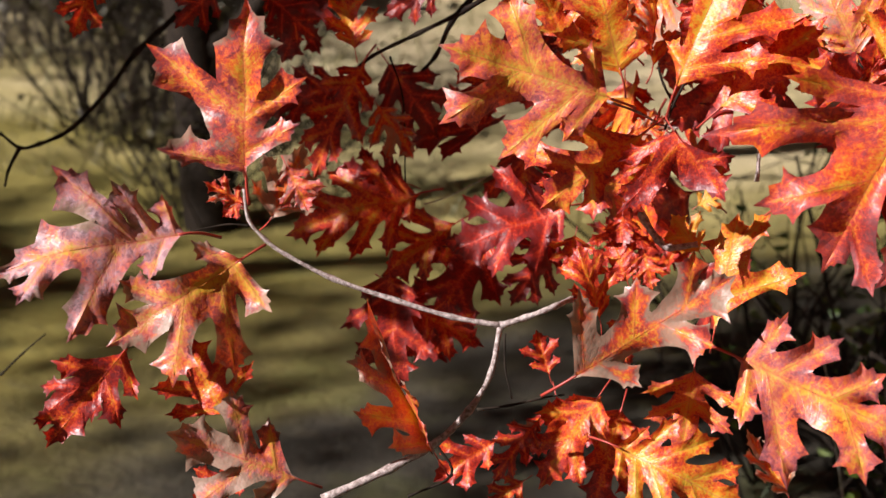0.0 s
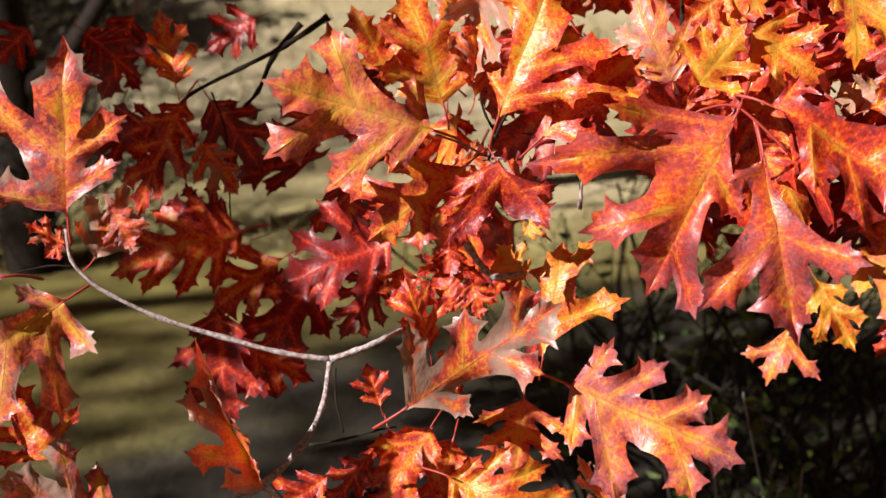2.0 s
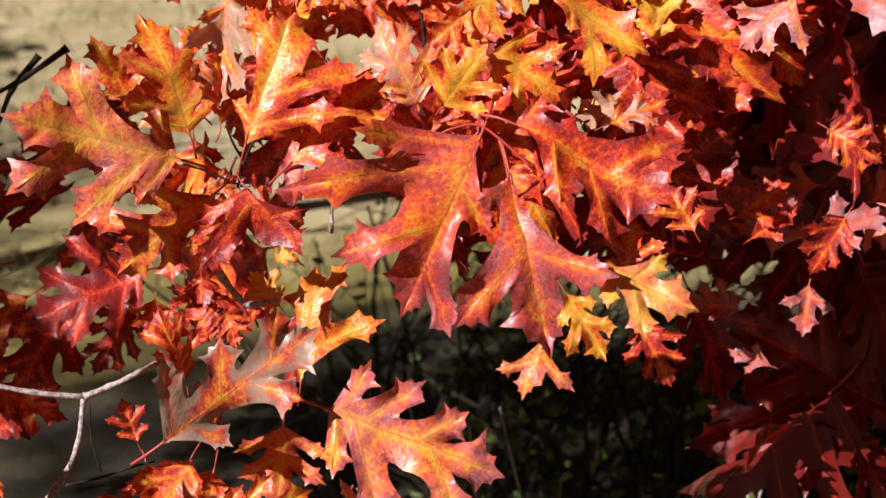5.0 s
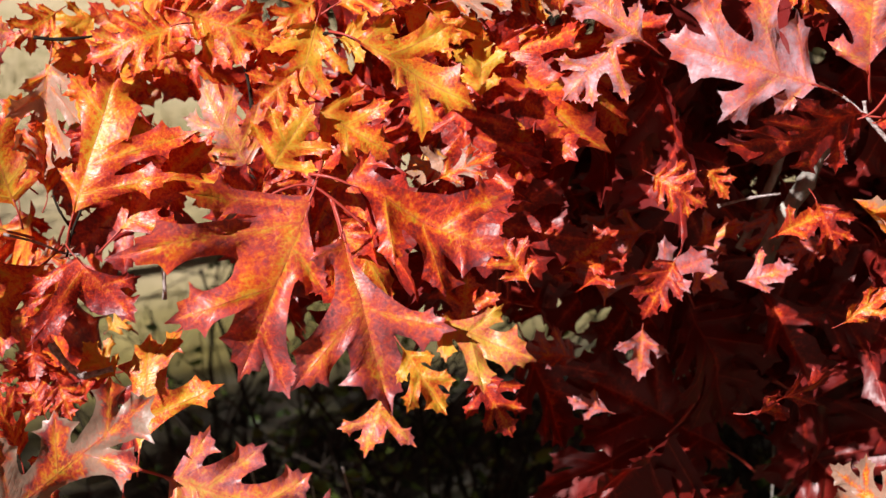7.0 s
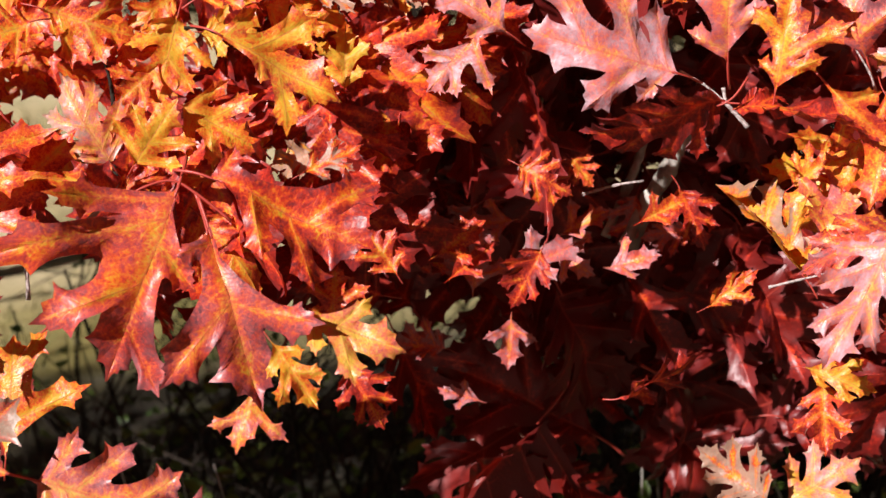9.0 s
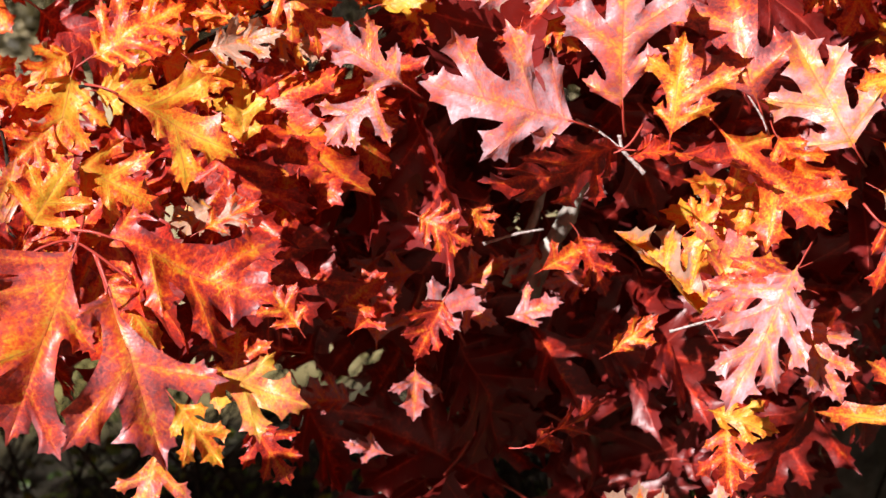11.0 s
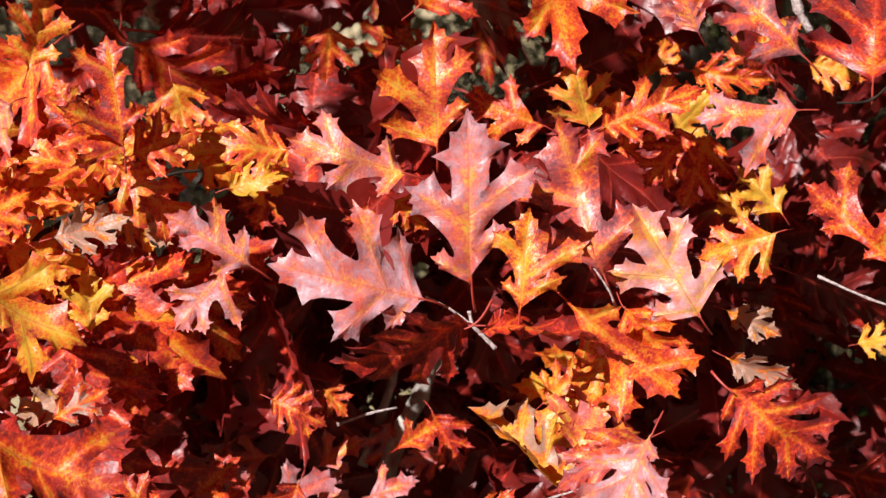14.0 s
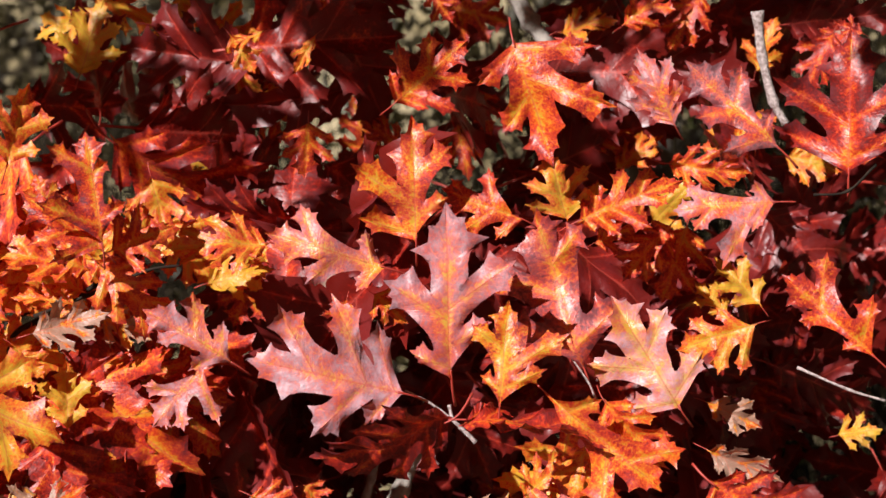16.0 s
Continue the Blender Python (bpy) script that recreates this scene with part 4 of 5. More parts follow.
spray_i = thing("oak_branch", "upright oak spray of orange, crimson and gold leaves", "branch", "branches of the oak")
leaf(spray_i, "broad", (0.300, 1.212, 1.571), (0.325, 1.206, 1.482), (-0.47, -0.87, 0.13), 1, (0.54, .05, .25), lobes=(((0.33, 0.24), (0.3, 0.64)), ((0.56, 0.23), (0.58, 0.71))))
leaf(spray_i, "broad_b", (0.228, 1.227, 1.428), (0.229, 1.229, 1.518), (-0.17, -0.95, 0.26), 1, (0.45, .1, .45), lobes=(((0.26, 0.36), (0.3, 0.76)), ((0.43, 0.21), (0.48, 0.63))))
leaf(spray_i, "wide", (0.309, 1.230, 1.442), (0.253, 1.244, 1.466), (-0.20, -0.93, 0.30), 1.08, (0.49, .2, .4), lobes=(((0.38, 0.59), (0.15, 0.95)), ((0.29, 0.22), (0.36, 0.61))))
leaf(spray_i, "wide", (0.347, 1.251, 1.438), (0.336, 1.256, 1.491), (-0.13, -0.95, 0.29), 1.1, (0.27, .1, .4), True)
leaf(spray_i, "narrow", (0.354, 1.249, 1.438), (0.428, 1.227, 1.468), (-0.29, -0.91, 0.29), 1.0, (0.49, .05, .35))
leaf(spray_i, "broad", (0.489, 1.181, 1.486), (0.428, 1.205, 1.552), (-0.26, -0.96, 0.11), 1, (0.67, .2, 0.7), lobes=(((0.17, 0.28), (0.27, 0.68)), ((0.31, 0.31), (0.27, 0.65))), sheen=0.41)
leaf(spray_i, "comb", (0.461, 1.123, 1.452), (0.395, 1.145, 1.450), (-0.25, -0.92, 0.31), 1, (0.57, .35, .4), lobes=(((0.2, 0.21), (0.24, 0.86)), ((0.29, 0.26), (0.61, 0.56), (0.24, 0.82))), sheen=0.50)
leaf(spray_i, "twist", (0.442, 1.276, 1.506), (0.416, 1.282, 1.567), (-0.43, -0.90, 0.03), 0.80, (0.59, .5, .2), True, sheen=0.45)
# hue darkened to carry the shade that lies on this leaf
leaf(spray_i, "wide", (0.540, 1.182, 1.466), (0.543, 1.179, 1.571), (-0.43, -0.87, 0.23), 1.1, (0.79, .02, .6))
leaf(spray_i, "broad", (0.531, 1.121, 1.340), (0.476, 1.151, 1.398), (-0.47, -0.85, 0.24), 1, (0.55, .25, .3), lobes=(((0.35, 0.36), (0.36, 0.86)), ((0.13, 0.25), (0.18, 0.66))))
leaf(spray_i, "broad", (0.008, 1.248, 1.433), (0.000, 1.250, 1.514), (0.09, -0.96, 0.27), 1, (0.52, .2, .65), lobes=(((0.23, 0.37), (0.13, 0.74)), ((0.49, 0.46), (0.33, 0.93))))
leaf(spray_i, "wide", (0.008, 1.258, 1.431), (-0.044, 1.259, 1.473), (0.05, -0.95, 0.32), 1.0, (0.57, .2, .6), True)
leaf(spray_i, "wide", (0.013, 1.268, 1.430), (0.058, 1.268, 1.446), (0.02, -0.99, 0.16), 1.1, (0.49, .05, .4))
leaf(spray_i, "small", (-0.058, 1.299, 1.491), (-0.039, 1.298, 1.551), (0.18, -0.97, 0.19), 1.0, (0.37, .2, .3), True)
leaf(spray_i, "comb", (0.131, 1.312, 1.429), (0.051, 1.317, 1.430), (-0.05, -0.82, 0.57), .8, (0.37, .05, .3))
leaf(spray_i, "narrow", (-0.001, 1.327, 1.415), (-0.074, 1.326, 1.433), (0.10, -0.81, 0.58), 1.0, (0.47, .1, .3), True)
leaf(spray_i, "narrow", (-0.011, 1.325, 1.388), (-0.059, 1.325, 1.399), (0.09, -0.81, 0.58), .8, (0.42, .1, .3))
leaf(spray_i, "comb", (0.001, 1.318, 1.422), (0.058, 1.311, 1.362), (-0.17, -0.97, 0.18), .8, (0.49, .25, .4), True)
leaf(spray_i, "broad", (0.007, 1.356, 1.402), (0.044, 1.355, 1.387), (-0.10, -0.99, 0.11), .8, (0.49, .1, .4))
leaf(spray_i, "curl", (-0.046, 1.293, 1.371), (0.009, 1.295, 1.384), (0.05, -0.98, 0.20), .9, (0.57, 1, .2), True)
leaf(spray_i, "broad", (0.231, 1.320, 1.530), (0.287, 1.307, 1.576), (-0.05, -1.00, 0.03), 1.0, (0.57, .05, .3))
leaf(spray_i, "small", (0.260, 1.309, 1.617), (0.277, 1.308, 1.591), (-0.49, -0.87, -0.01), 1.2, (0.62, .05, .3), True)
leaf(spray_i, "wide", (0.169, 1.349, 1.520), (0.165, 1.350, 1.476), (0.02, -0.97, 0.23), 1.1, (0.52, .05, .2))
leaf(spray_i, "small", (0.114, 1.392, 1.591), (0.133, 1.392, 1.560), (-0.10, -0.98, 0.19), 1.0, (0.35, .2, .3), True)
leaf(spray_i, "small", (0.183, 1.385, 1.589), (0.164, 1.389, 1.559), (-0.41, -0.83, 0.38), .6, (0.37, .5, .2))
leaf(spray_i, "small", (0.143, 1.390, 1.593), (0.111, 1.393, 1.580), (-0.20, -0.85, 0.48), .6, (0.32, .2, .2), True)
leaf(spray_i, "wide", (0.506, 1.134, 1.286), (0.534, 1.122, 1.291), (-0.38, -0.80, 0.47), 1.0, (.05, .1, .5))
leaf(spray_i, "broad", (0.388, 1.322, 1.417), (0.422, 1.312, 1.430), (-0.30, -0.88, 0.36), 1.0, (0.52, .1, .3), True)
leaf(spray_i, "wide", (0.210, 1.319, 1.386), (0.235, 1.312, 1.363), (-0.21, -0.94, 0.28), 1.0, (0.42, .1, .5))
leaf(spray_i, "small", (0.492, 1.303, 1.355), (0.468, 1.314, 1.383), (-0.38, -0.88, 0.28), .8, (.12, .1, .3), True)
leaf(spray_i, "comb", (0.438, 1.287, 1.478), (0.498, 1.265, 1.467), (-0.41, -0.90, -0.16), .7, (0.52, .2, .3))
leaf(spray_i, "small", (0.142, 1.409, 1.401), (0.101, 1.412, 1.393), (-0.11, -0.85, 0.52), .9, (0.57, .2, .3), True)
leaf(spray_i, "broad", (0.217, 1.480, 1.392), (0.148, 1.486, 1.356), (-0.10, -0.95, 0.28), 1.0, (0.57, .05, .3))
leaf(spray_i, "small", (0.605, 1.262, 1.477), (0.574, 1.277, 1.495), (-0.44, -0.88, 0.21), 1, (0.57, .2, .3), True)
leaf(spray_i, "small", (0.602, 1.284, 1.574), (0.583, 1.292, 1.584), (-0.37, -0.89, 0.27), 1, (0.67, .2, .3))
leaf(spray_i, "broad", (0.090, 1.601, 1.642), (0.094, 1.606, 1.559), (0.41, -0.89, 0.21), 0.89, (0.29, 0.10, .3))
leaf(spray_i, "broad", (0.103, 1.623, 1.605), (0.182, 1.617, 1.592), (-0.15, -0.97, -0.19), 1.02, (0.27, 0.20, .3), True)
leaf(spray_i, "broad", (0.130, 1.572, 1.598), (0.139, 1.574, 1.533), (-0.35, -0.92, 0.17), 1.01, (0.42, 0.50, .3))
leaf(spray_i, "broad", (0.190, 1.605, 1.606), (0.183, 1.609, 1.536), (-0.36, -0.90, 0.23), 1.02, (0.47, 0.70, .3), True)
leaf(spray_i, "broad", (0.164, 1.560, 1.559), (0.176, 1.560, 1.522), (-0.60, -0.80, 0.06), 1.05, (0.37, 0.20, .3))
leaf(spray_i, "broad", (0.063, 1.549, 1.496), (0.099, 1.546, 1.544), (0.08, -0.99, 0.13), 0.94, (0.39, 0.50, .3), True)
leaf(spray_i, "wide", (0.130, 1.555, 1.489), (0.078, 1.558, 1.493), (-0.04, -0.86, 0.52), 0.81, (0.05, 0.10, .3))
leaf(spray_i, "broad", (0.150, 1.613, 1.477), (0.174, 1.610, 1.525), (-0.20, -0.93, 0.29), 0.70, (0.62, 0.20, .3), True)
leaf(spray_i, "broad", (0.257, 1.599, 1.484), (0.242, 1.601, 1.545), (-0.27, -0.94, 0.21), 0.90, (0.52, 0.20, .3))
leaf(spray_i, "twist", (0.286, 1.564, 1.492), (0.244, 1.571, 1.525), (-0.30, -0.95, 0.07), 0.79, (0.57, 0.30, .3), True)
leaf(spray_i, "broad", (-0.004, 1.539, 1.567), (0.018, 1.534, 1.631), (-0.12, -0.97, 0.22), 0.95, (0.02, 0.30, .3))
leaf(spray_i, "twist", (0.281, 1.584, 1.448), (0.230, 1.593, 1.461), (-0.10, -0.89, 0.44), 0.76, (0.49, 0.30, .3), True)
leaf(spray_i, "wide", (0.007, 1.594, 1.643), (0.069, 1.594, 1.615), (0.08, -0.92, 0.39), 0.88, (0.27, 0.10, .3))
leaf(spray_i, "broad", (0.006, 1.565, 1.623), (-0.040, 1.566, 1.604), (-0.13, -0.85, 0.52), 0.92, (0.05, 0.30, .3), True)
leaf(spray_i, "broad", (0.067, 1.609, 1.495), (0.108, 1.606, 1.462), (-0.01, -0.95, 0.30), 0.81, (0.32, 0.10, .3))
leaf(spray_i, "broad", (0.208, 1.552, 1.610), (0.237, 1.546, 1.640), (-0.20, -0.95, 0.22), 0.77, (0.57, 0.20, .3), True)
leaf(spray_i, "broad", (0.330, 1.591, 1.627), (0.389, 1.579, 1.609), (-0.25, -0.96, 0.08), 1.08, (0.57, 0.20, .3))
leaf(spray_i, "broad", (0.416, 1.511, 1.595), (0.465, 1.496, 1.606), (-0.31, -0.75, 0.58), 0.83, (0.32, 0.70, .3), True)
leaf(spray_i, "broad", (0.483, 1.534, 1.567), (0.455, 1.540, 1.612), (-0.12, -0.95, 0.29), 0.73, (0.37, 0.60, .3))
leaf(spray_i, "broad", (0.465, 1.475, 1.597), (0.509, 1.458, 1.630), (-0.11, -0.99, -0.10), 0.85, (0.57, 0.20, .3), True)
leaf(spray_i, "broad", (0.540, 1.479, 1.625), (0.513, 1.492, 1.574), (-0.19, -0.98, 0.10), 0.88, (0.57, 0.40, .3))
leaf(spray_i, "broad", (0.591, 1.486, 1.554), (0.607, 1.477, 1.602), (-0.60, -0.74, 0.30), 0.88, (0.32, 0.20, .3), True)
leaf(spray_i, "broad", (0.554, 1.447, 1.494), (0.592, 1.433, 1.516), (-0.47, -0.66, 0.59), 0.72, (0.32, 0.10, .3))
leaf(spray_i, "wide", (0.579, 1.491, 1.460), (0.556, 1.500, 1.517), (-0.28, -0.92, 0.28), 0.92, (0.42, 0.20, .3), True)
leaf(spray_i, "broad", (0.634, 1.412, 1.585), (0.611, 1.424, 1.533), (-0.54, -0.79, 0.29), 0.91, (0.72, 0.20, .3))
leaf(spray_i, "wide", (0.668, 1.440, 1.590), (0.635, 1.456, 1.569), (-0.37, -0.92, 0.14), 0.80, (0.67, 0.60, .3), True)
leaf(spray_i, "twist", (0.606, 1.459, 1.477), (0.651, 1.439, 1.465), (-0.35, -0.87, 0.35), 0.96, (0.27, 0.20, .3))
leaf(spray_i, "wide", (0.320, 1.506, 1.516), (0.329, 1.504, 1.466), (0.02, -0.96, 0.29), 0.80, (0.52, 0.20, .3), True)
leaf(spray_i, "wide", (0.349, 1.540, 1.547), (0.359, 1.539, 1.505), (-0.02, -0.96, 0.27), 0.80, (0.57, 0.40, .3))
leaf(spray_i, "broad", (0.447, 1.536, 1.491), (0.487, 1.524, 1.523), (-0.37, -0.85, 0.38), 1.10, (0.47, 0.30, .3), True)
leaf(spray_i, "broad", (0.468, 1.519, 1.471), (0.508, 1.507, 1.501), (-0.42, -0.79, 0.45), 0.74, (0.32, 0.50, .3))
leaf(spray_i, "wide", (0.491, 1.489, 1.422), (0.527, 1.478, 1.458), (-0.22, -0.96, 0.18), 0.96, (0.08, 0.10, .3), True)
leaf(spray_i, "twist", (0.491, 1.510, 1.414), (0.462, 1.521, 1.456), (-0.05, -0.90, 0.43), 0.96, (0.47, 0.30, .3))

spray_j = thing("oak_branch", "oak spray of crowded orange and pink leaves", "branch", "branches of the oak")
leaf(spray_j, "broad", (-0.072, 1.338, 1.469), (-0.118, 1.333, 1.432), (-0.27, -0.90, 0.35), 1.12, (0.44, .5, .4), True, sheen=0.45)
leaf(spray_j, "comb", (-0.136, 1.346, 1.362), (-0.063, 1.355, 1.404), (-0.00, -0.90, 0.43), 1.0, (0.46, .1, .5))
leaf(spray_j, "wide", (-0.072, 1.372, 1.375), (-0.094, 1.375, 1.428), (0.18, -0.92, 0.35), 1.0, (0.44, .1, .4), True)
leaf(spray_j, "broad", (0.008, 1.357, 1.416), (-0.006, 1.360, 1.468), (0.13, -0.94, 0.31), 1.0, (0.29, .4, .3))
leaf(spray_j, "wide", (0.035, 1.377, 1.418), (0.042, 1.379, 1.461), (0.09, -0.96, 0.26), 1.0, (0.34, .1, .3), True)
leaf(spray_j, "comb", (-0.006, 1.356, 1.395), (-0.067, 1.357, 1.432), (0.13, -0.87, 0.47), .7, (0.34, .1, .3))
leaf(spray_j, "wide", (0.136, 1.370, 1.409), (0.106, 1.374, 1.432), (0.13, -0.84, 0.53), .8, (0.39, .1, .3), True)
leaf(spray_j, "broad", (-0.029, 1.399, 1.446), (-0.040, 1.399, 1.485), (0.01, -0.97, 0.26), 1, (0.39, .3, .3))
leaf(spray_j, "small", (-0.063, 1.351, 1.359), (-0.040, 1.349, 1.332), (0.12, -0.90, 0.41), 1, (0.34, .3, .3), True)
leaf(spray_j, "comb", (0.038, 1.398, 1.426), (-0.017, 1.399, 1.462), (0.06, -0.92, 0.38), 0.90, (0.28, 0.10, .3))
leaf(spray_j, "broad", (-0.066, 1.426, 1.411), (-0.009, 1.429, 1.439), (0.05, -0.97, 0.24), 0.87, (0.22, 0.20, .3), True)
leaf(spray_j, "wide", (0.049, 1.419, 1.481), (0.062, 1.416, 1.420), (-0.34, -0.92, 0.21), 0.89, (0.30, 0.20, .3))
leaf(spray_j, "comb_b", (-0.003, 1.384, 1.375), (-0.054, 1.385, 1.391), (-0.02, -0.98, 0.22), 0.88, (0.30, 0.60, .3), True)
leaf(spray_j, "comb", (0.058, 1.418, 1.446), (0.095, 1.413, 1.390), (-0.30, -0.94, 0.14), 1.05, (0.25, 0.10, .3))
leaf(spray_j, "broad_b", (-0.085, 1.383, 1.385), (-0.039, 1.387, 1.418), (0.19, -0.97, 0.12), 1.05, (0.35, 0.20, .3), True)
leaf(spray_j, "broad", (0.088, 1.393, 1.394), (0.141, 1.390, 1.406), (-0.12, -0.84, 0.53), 0.94, (0.08, 0.10, .3))
leaf(spray_j, "curl", (-0.001, 1.374, 1.377), (0.042, 1.372, 1.355), (-0.08, -0.97, 0.21), 0.94, (0.30, 0.90, .3), True)
leaf(spray_j, "wide", (-0.121, 1.414, 1.450), (-0.070, 1.417, 1.446), (0.03, -1.00, -0.08), 1.06, (0.12, 0.20, .3))
leaf(spray_j, "broad", (-0.139, 1.393, 1.331), (-0.092, 1.397, 1.329), (0.08, -0.83, 0.55), 1.07, (0.10, 0.10, .3), True)
leaf(spray_j, "comb", (0.113, 1.359, 1.229), (0.156, 1.350, 1.206), (-0.15, -0.94, 0.32), 1.08, (0.55, 0.20, .3))

twig(spray_a, TWIG, .0030, .0016, [(-0.505, 1.022, 0.939), (-0.465, 1.051, 0.959), (-0.438, 1.071, 0.976), (-0.419, 1.089, 0.999), (-0.409, 1.104, 1.024), (-0.408, 1.117, 1.055)])
twig(spray_a, TWIG, .0019, .0012, [(-0.408, 1.118, 1.056), (-0.442, 1.107, 1.061), (-0.481, 1.094, 1.072), (-0.524, 1.080, 1.086), (-0.558, 1.070, 1.103), (-0.572, 1.066, 1.113), (-0.585, 1.064, 1.128), (-0.591, 1.069, 1.150)])
twig(spray_a, TWIG, .0022, .0016, [(-0.408, 1.118, 1.056), (-0.392, 1.126, 1.062), (-0.372, 1.136, 1.071), (-0.377, 1.186, 1.059), (-0.368, 1.230, 1.051)])
twig(spray_a, TWIG_SHADED, .0009, .0005, [(-0.404, 1.117, 1.051), (-0.400, 1.109, 1.028), (-0.392, 1.103, 1.007)])
twig(spray_a, TWIG_SHADED, .0011, .0007, [(-0.424, 1.117, 0.987), (-0.401, 1.127, 0.991), (-0.380, 1.137, 0.997), (-0.365, 1.143, 1.000)])
twig(spray_a, TWIG_SHADED, .0011, .0008, [(-0.448, 1.096, 0.964), (-0.433, 1.092, 0.943), (-0.460, 1.073, 0.928)])
twig(spray_a, TWIG_SHADED, .0008, .0005, [(-0.592, 1.081, 1.117), (-0.608, 1.072, 1.118), (-0.630, 1.057, 1.114)])
twig(spray_b, TWIG_SHADED, .0028, .0010, [(-0.531, 1.445, 1.249), (-0.566, 1.427, 1.223), (-0.601, 1.409, 1.203), (-0.640, 1.386, 1.180), (-0.660, 1.370, 1.153)])
twig(spray_b, TWIG_SHADED, .0028, .0012, [(-0.568, 1.473, 1.236), (-0.589, 1.458, 1.206), (-0.600, 1.447, 1.175), (-0.617, 1.435, 1.155)])
twig(spray_b, TWIG_SHADED, .0030, .0015, [(-0.909, 1.520, 1.178), (-0.945, 1.488, 1.137), (-0.961, 1.470, 1.107), (-0.990, 1.440, 1.066), (-1.015, 1.417, 1.051), (-1.031, 1.405, 1.048), (-1.048, 1.397, 1.063)])
twig(spray_b, TWIG_SHADED, .0020, .0010, [(-1.031, 1.405, 1.048), (-1.037, 1.393, 1.027), (-1.038, 1.387, 1.011)])
twig(spray_b, TWIG_SHADED, .0012, .0006, [(-1.014, 1.329, 0.833), (-1.000, 1.349, 0.852), (-0.985, 1.368, 0.869)])
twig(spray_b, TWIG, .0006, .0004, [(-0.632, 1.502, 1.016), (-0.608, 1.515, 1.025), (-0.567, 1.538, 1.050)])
twig(spray_b, TWIG_SHADED, .0008, .0006, [(-0.622, 1.395, 1.183), (-0.607, 1.392, 1.144), (-0.597, 1.376, 1.071)])
twig(spray_b, TWIG_SHADED, .0008, .0006, [(-0.582, 1.348, 1.002), (-0.587, 1.342, 0.992), (-0.590, 1.329, 0.964)])
twig(spray_d, TWIG, .0030, .0020, [(-0.351, 1.231, 1.140), (-0.335, 1.228, 1.116), (-0.323, 1.227, 1.102), (-0.314, 1.228, 1.097), (-0.294, 1.234, 1.101)])
twig(spray_e, TWIG, .0022, .0014, [(-0.185, 1.300, 1.233), (-0.225, 1.285, 1.195), (-0.258, 1.276, 1.182), (-0.260, 1.266, 1.146)])
twig(spray_e, TWIG, .0010, .0008, [(-0.365, 1.213, 1.208), (-0.342, 1.218, 1.201), (-0.325, 1.221, 1.193), (-0.312, 1.223, 1.191)])
twig(spray_e, TWIG_SHADED, .0010, .0008, [(-0.314, 1.217, 1.208), (-0.324, 1.218, 1.224), (-0.329, 1.219, 1.236)])
twig(spray_e, TWIG_SHADED, .0010, .0008, [(-0.308, 1.223, 1.229), (-0.316, 1.216, 1.208), (-0.319, 1.211, 1.192)])
twig(spray_f, STALK, .0010, .0008, [(-0.106, 1.252, 1.209), (-0.132, 1.254, 1.230), (-0.149, 1.255, 1.239), (-0.169, 1.251, 1.235), (-0.185, 1.247, 1.226)])
twig(spray_f, STALK, .0010, .0008, [(-0.133, 1.264, 1.228), (-0.125, 1.259, 1.202), (-0.118, 1.252, 1.172)])
twig(spray_g, TWIG_SHADED, .0012, .0008, [(-0.146, 1.343, 1.340), (-0.133, 1.344, 1.340), (-0.121, 1.345, 1.335)])
twig(spray_g, TWIG_SHADED, .0014, .0010, [(-0.371, 1.340, 1.335), (-0.350, 1.345, 1.333), (-0.312, 1.355, 1.336), (-0.286, 1.361, 1.336)])
twig(spray_g, TWIG_SHADED, .0022, .0012, [(-0.206, 1.375, 1.212), (-0.211, 1.381, 1.243), (-0.209, 1.387, 1.279), (-0.216, 1.391, 1.315)])
twig(spray_h, TWIG, .0016, .0012, [(0.262, 1.203, 1.286), (0.252, 1.207, 1.297), (0.247, 1.209, 1.303), (0.245, 1.211, 1.313)])
twig(spray_h, TWIG, .0008, .0007, [(0.247, 1.209, 1.303), (0.230, 1.215, 1.316), (0.215, 1.219, 1.324)])
twig(spray_h, TWIG, .0007, .0006, [(0.355, 1.215, 1.309), (0.350, 1.218, 1.323), (0.337, 1.225, 1.344), (0.326, 1.229, 1.356)])
twig(spray_h, STEM, .0066, .0078, [(0.291, 1.515, 1.269), (0.271, 1.511, 1.224), (0.259, 1.508, 1.194), (0.243, 1.505, 1.168), (0.223, 1.498, 1.125)])
twig(spray_h, STEM, .0034, .0038, [(0.244, 1.527, 1.232), (0.235, 1.523, 1.202), (0.225, 1.520, 1.177), (0.205, 1.512, 1.132)])
twig(spray_h, TWIG, .0012, .0008, [(0.171, 1.407, 1.194), (0.198, 1.405, 1.202), (0.221, 1.403, 1.206)])
twig(spray_h, STEM, .003, .002, [(0.118, 1.800, 0.905), (0.108, 1.787, 0.864), (0.100, 1.769, 0.813)])
twig(spray_h, TWIG, .0010, .0007, [(0.278, 1.185, 1.174), (0.298, 1.182, 1.180), (0.322, 1.177, 1.187)])
twig(spray_i, TWIG, .004, .003, [(0.537, 1.343, 1.598), (0.541, 1.344, 1.561), (0.549, 1.342, 1.524), (0.558, 1.339, 1.506)])
twig(spray_i, STEM, .008, .006, [(0.383, 1.547, 1.637), (0.400, 1.545, 1.606), (0.415, 1.543, 1.585)])
twig(spray_i, TWIG_SHADED, .0016, .001, [(-0.045, 1.354, 1.378), (-0.002, 1.356, 1.393), (0.041, 1.356, 1.409), (0.067, 1.355, 1.412)])
twig(spray_i, TWIG_SHADED, .0010, .0008, [(0.558, 1.174, 1.474), (0.539, 1.182, 1.455), (0.517, 1.192, 1.453)])
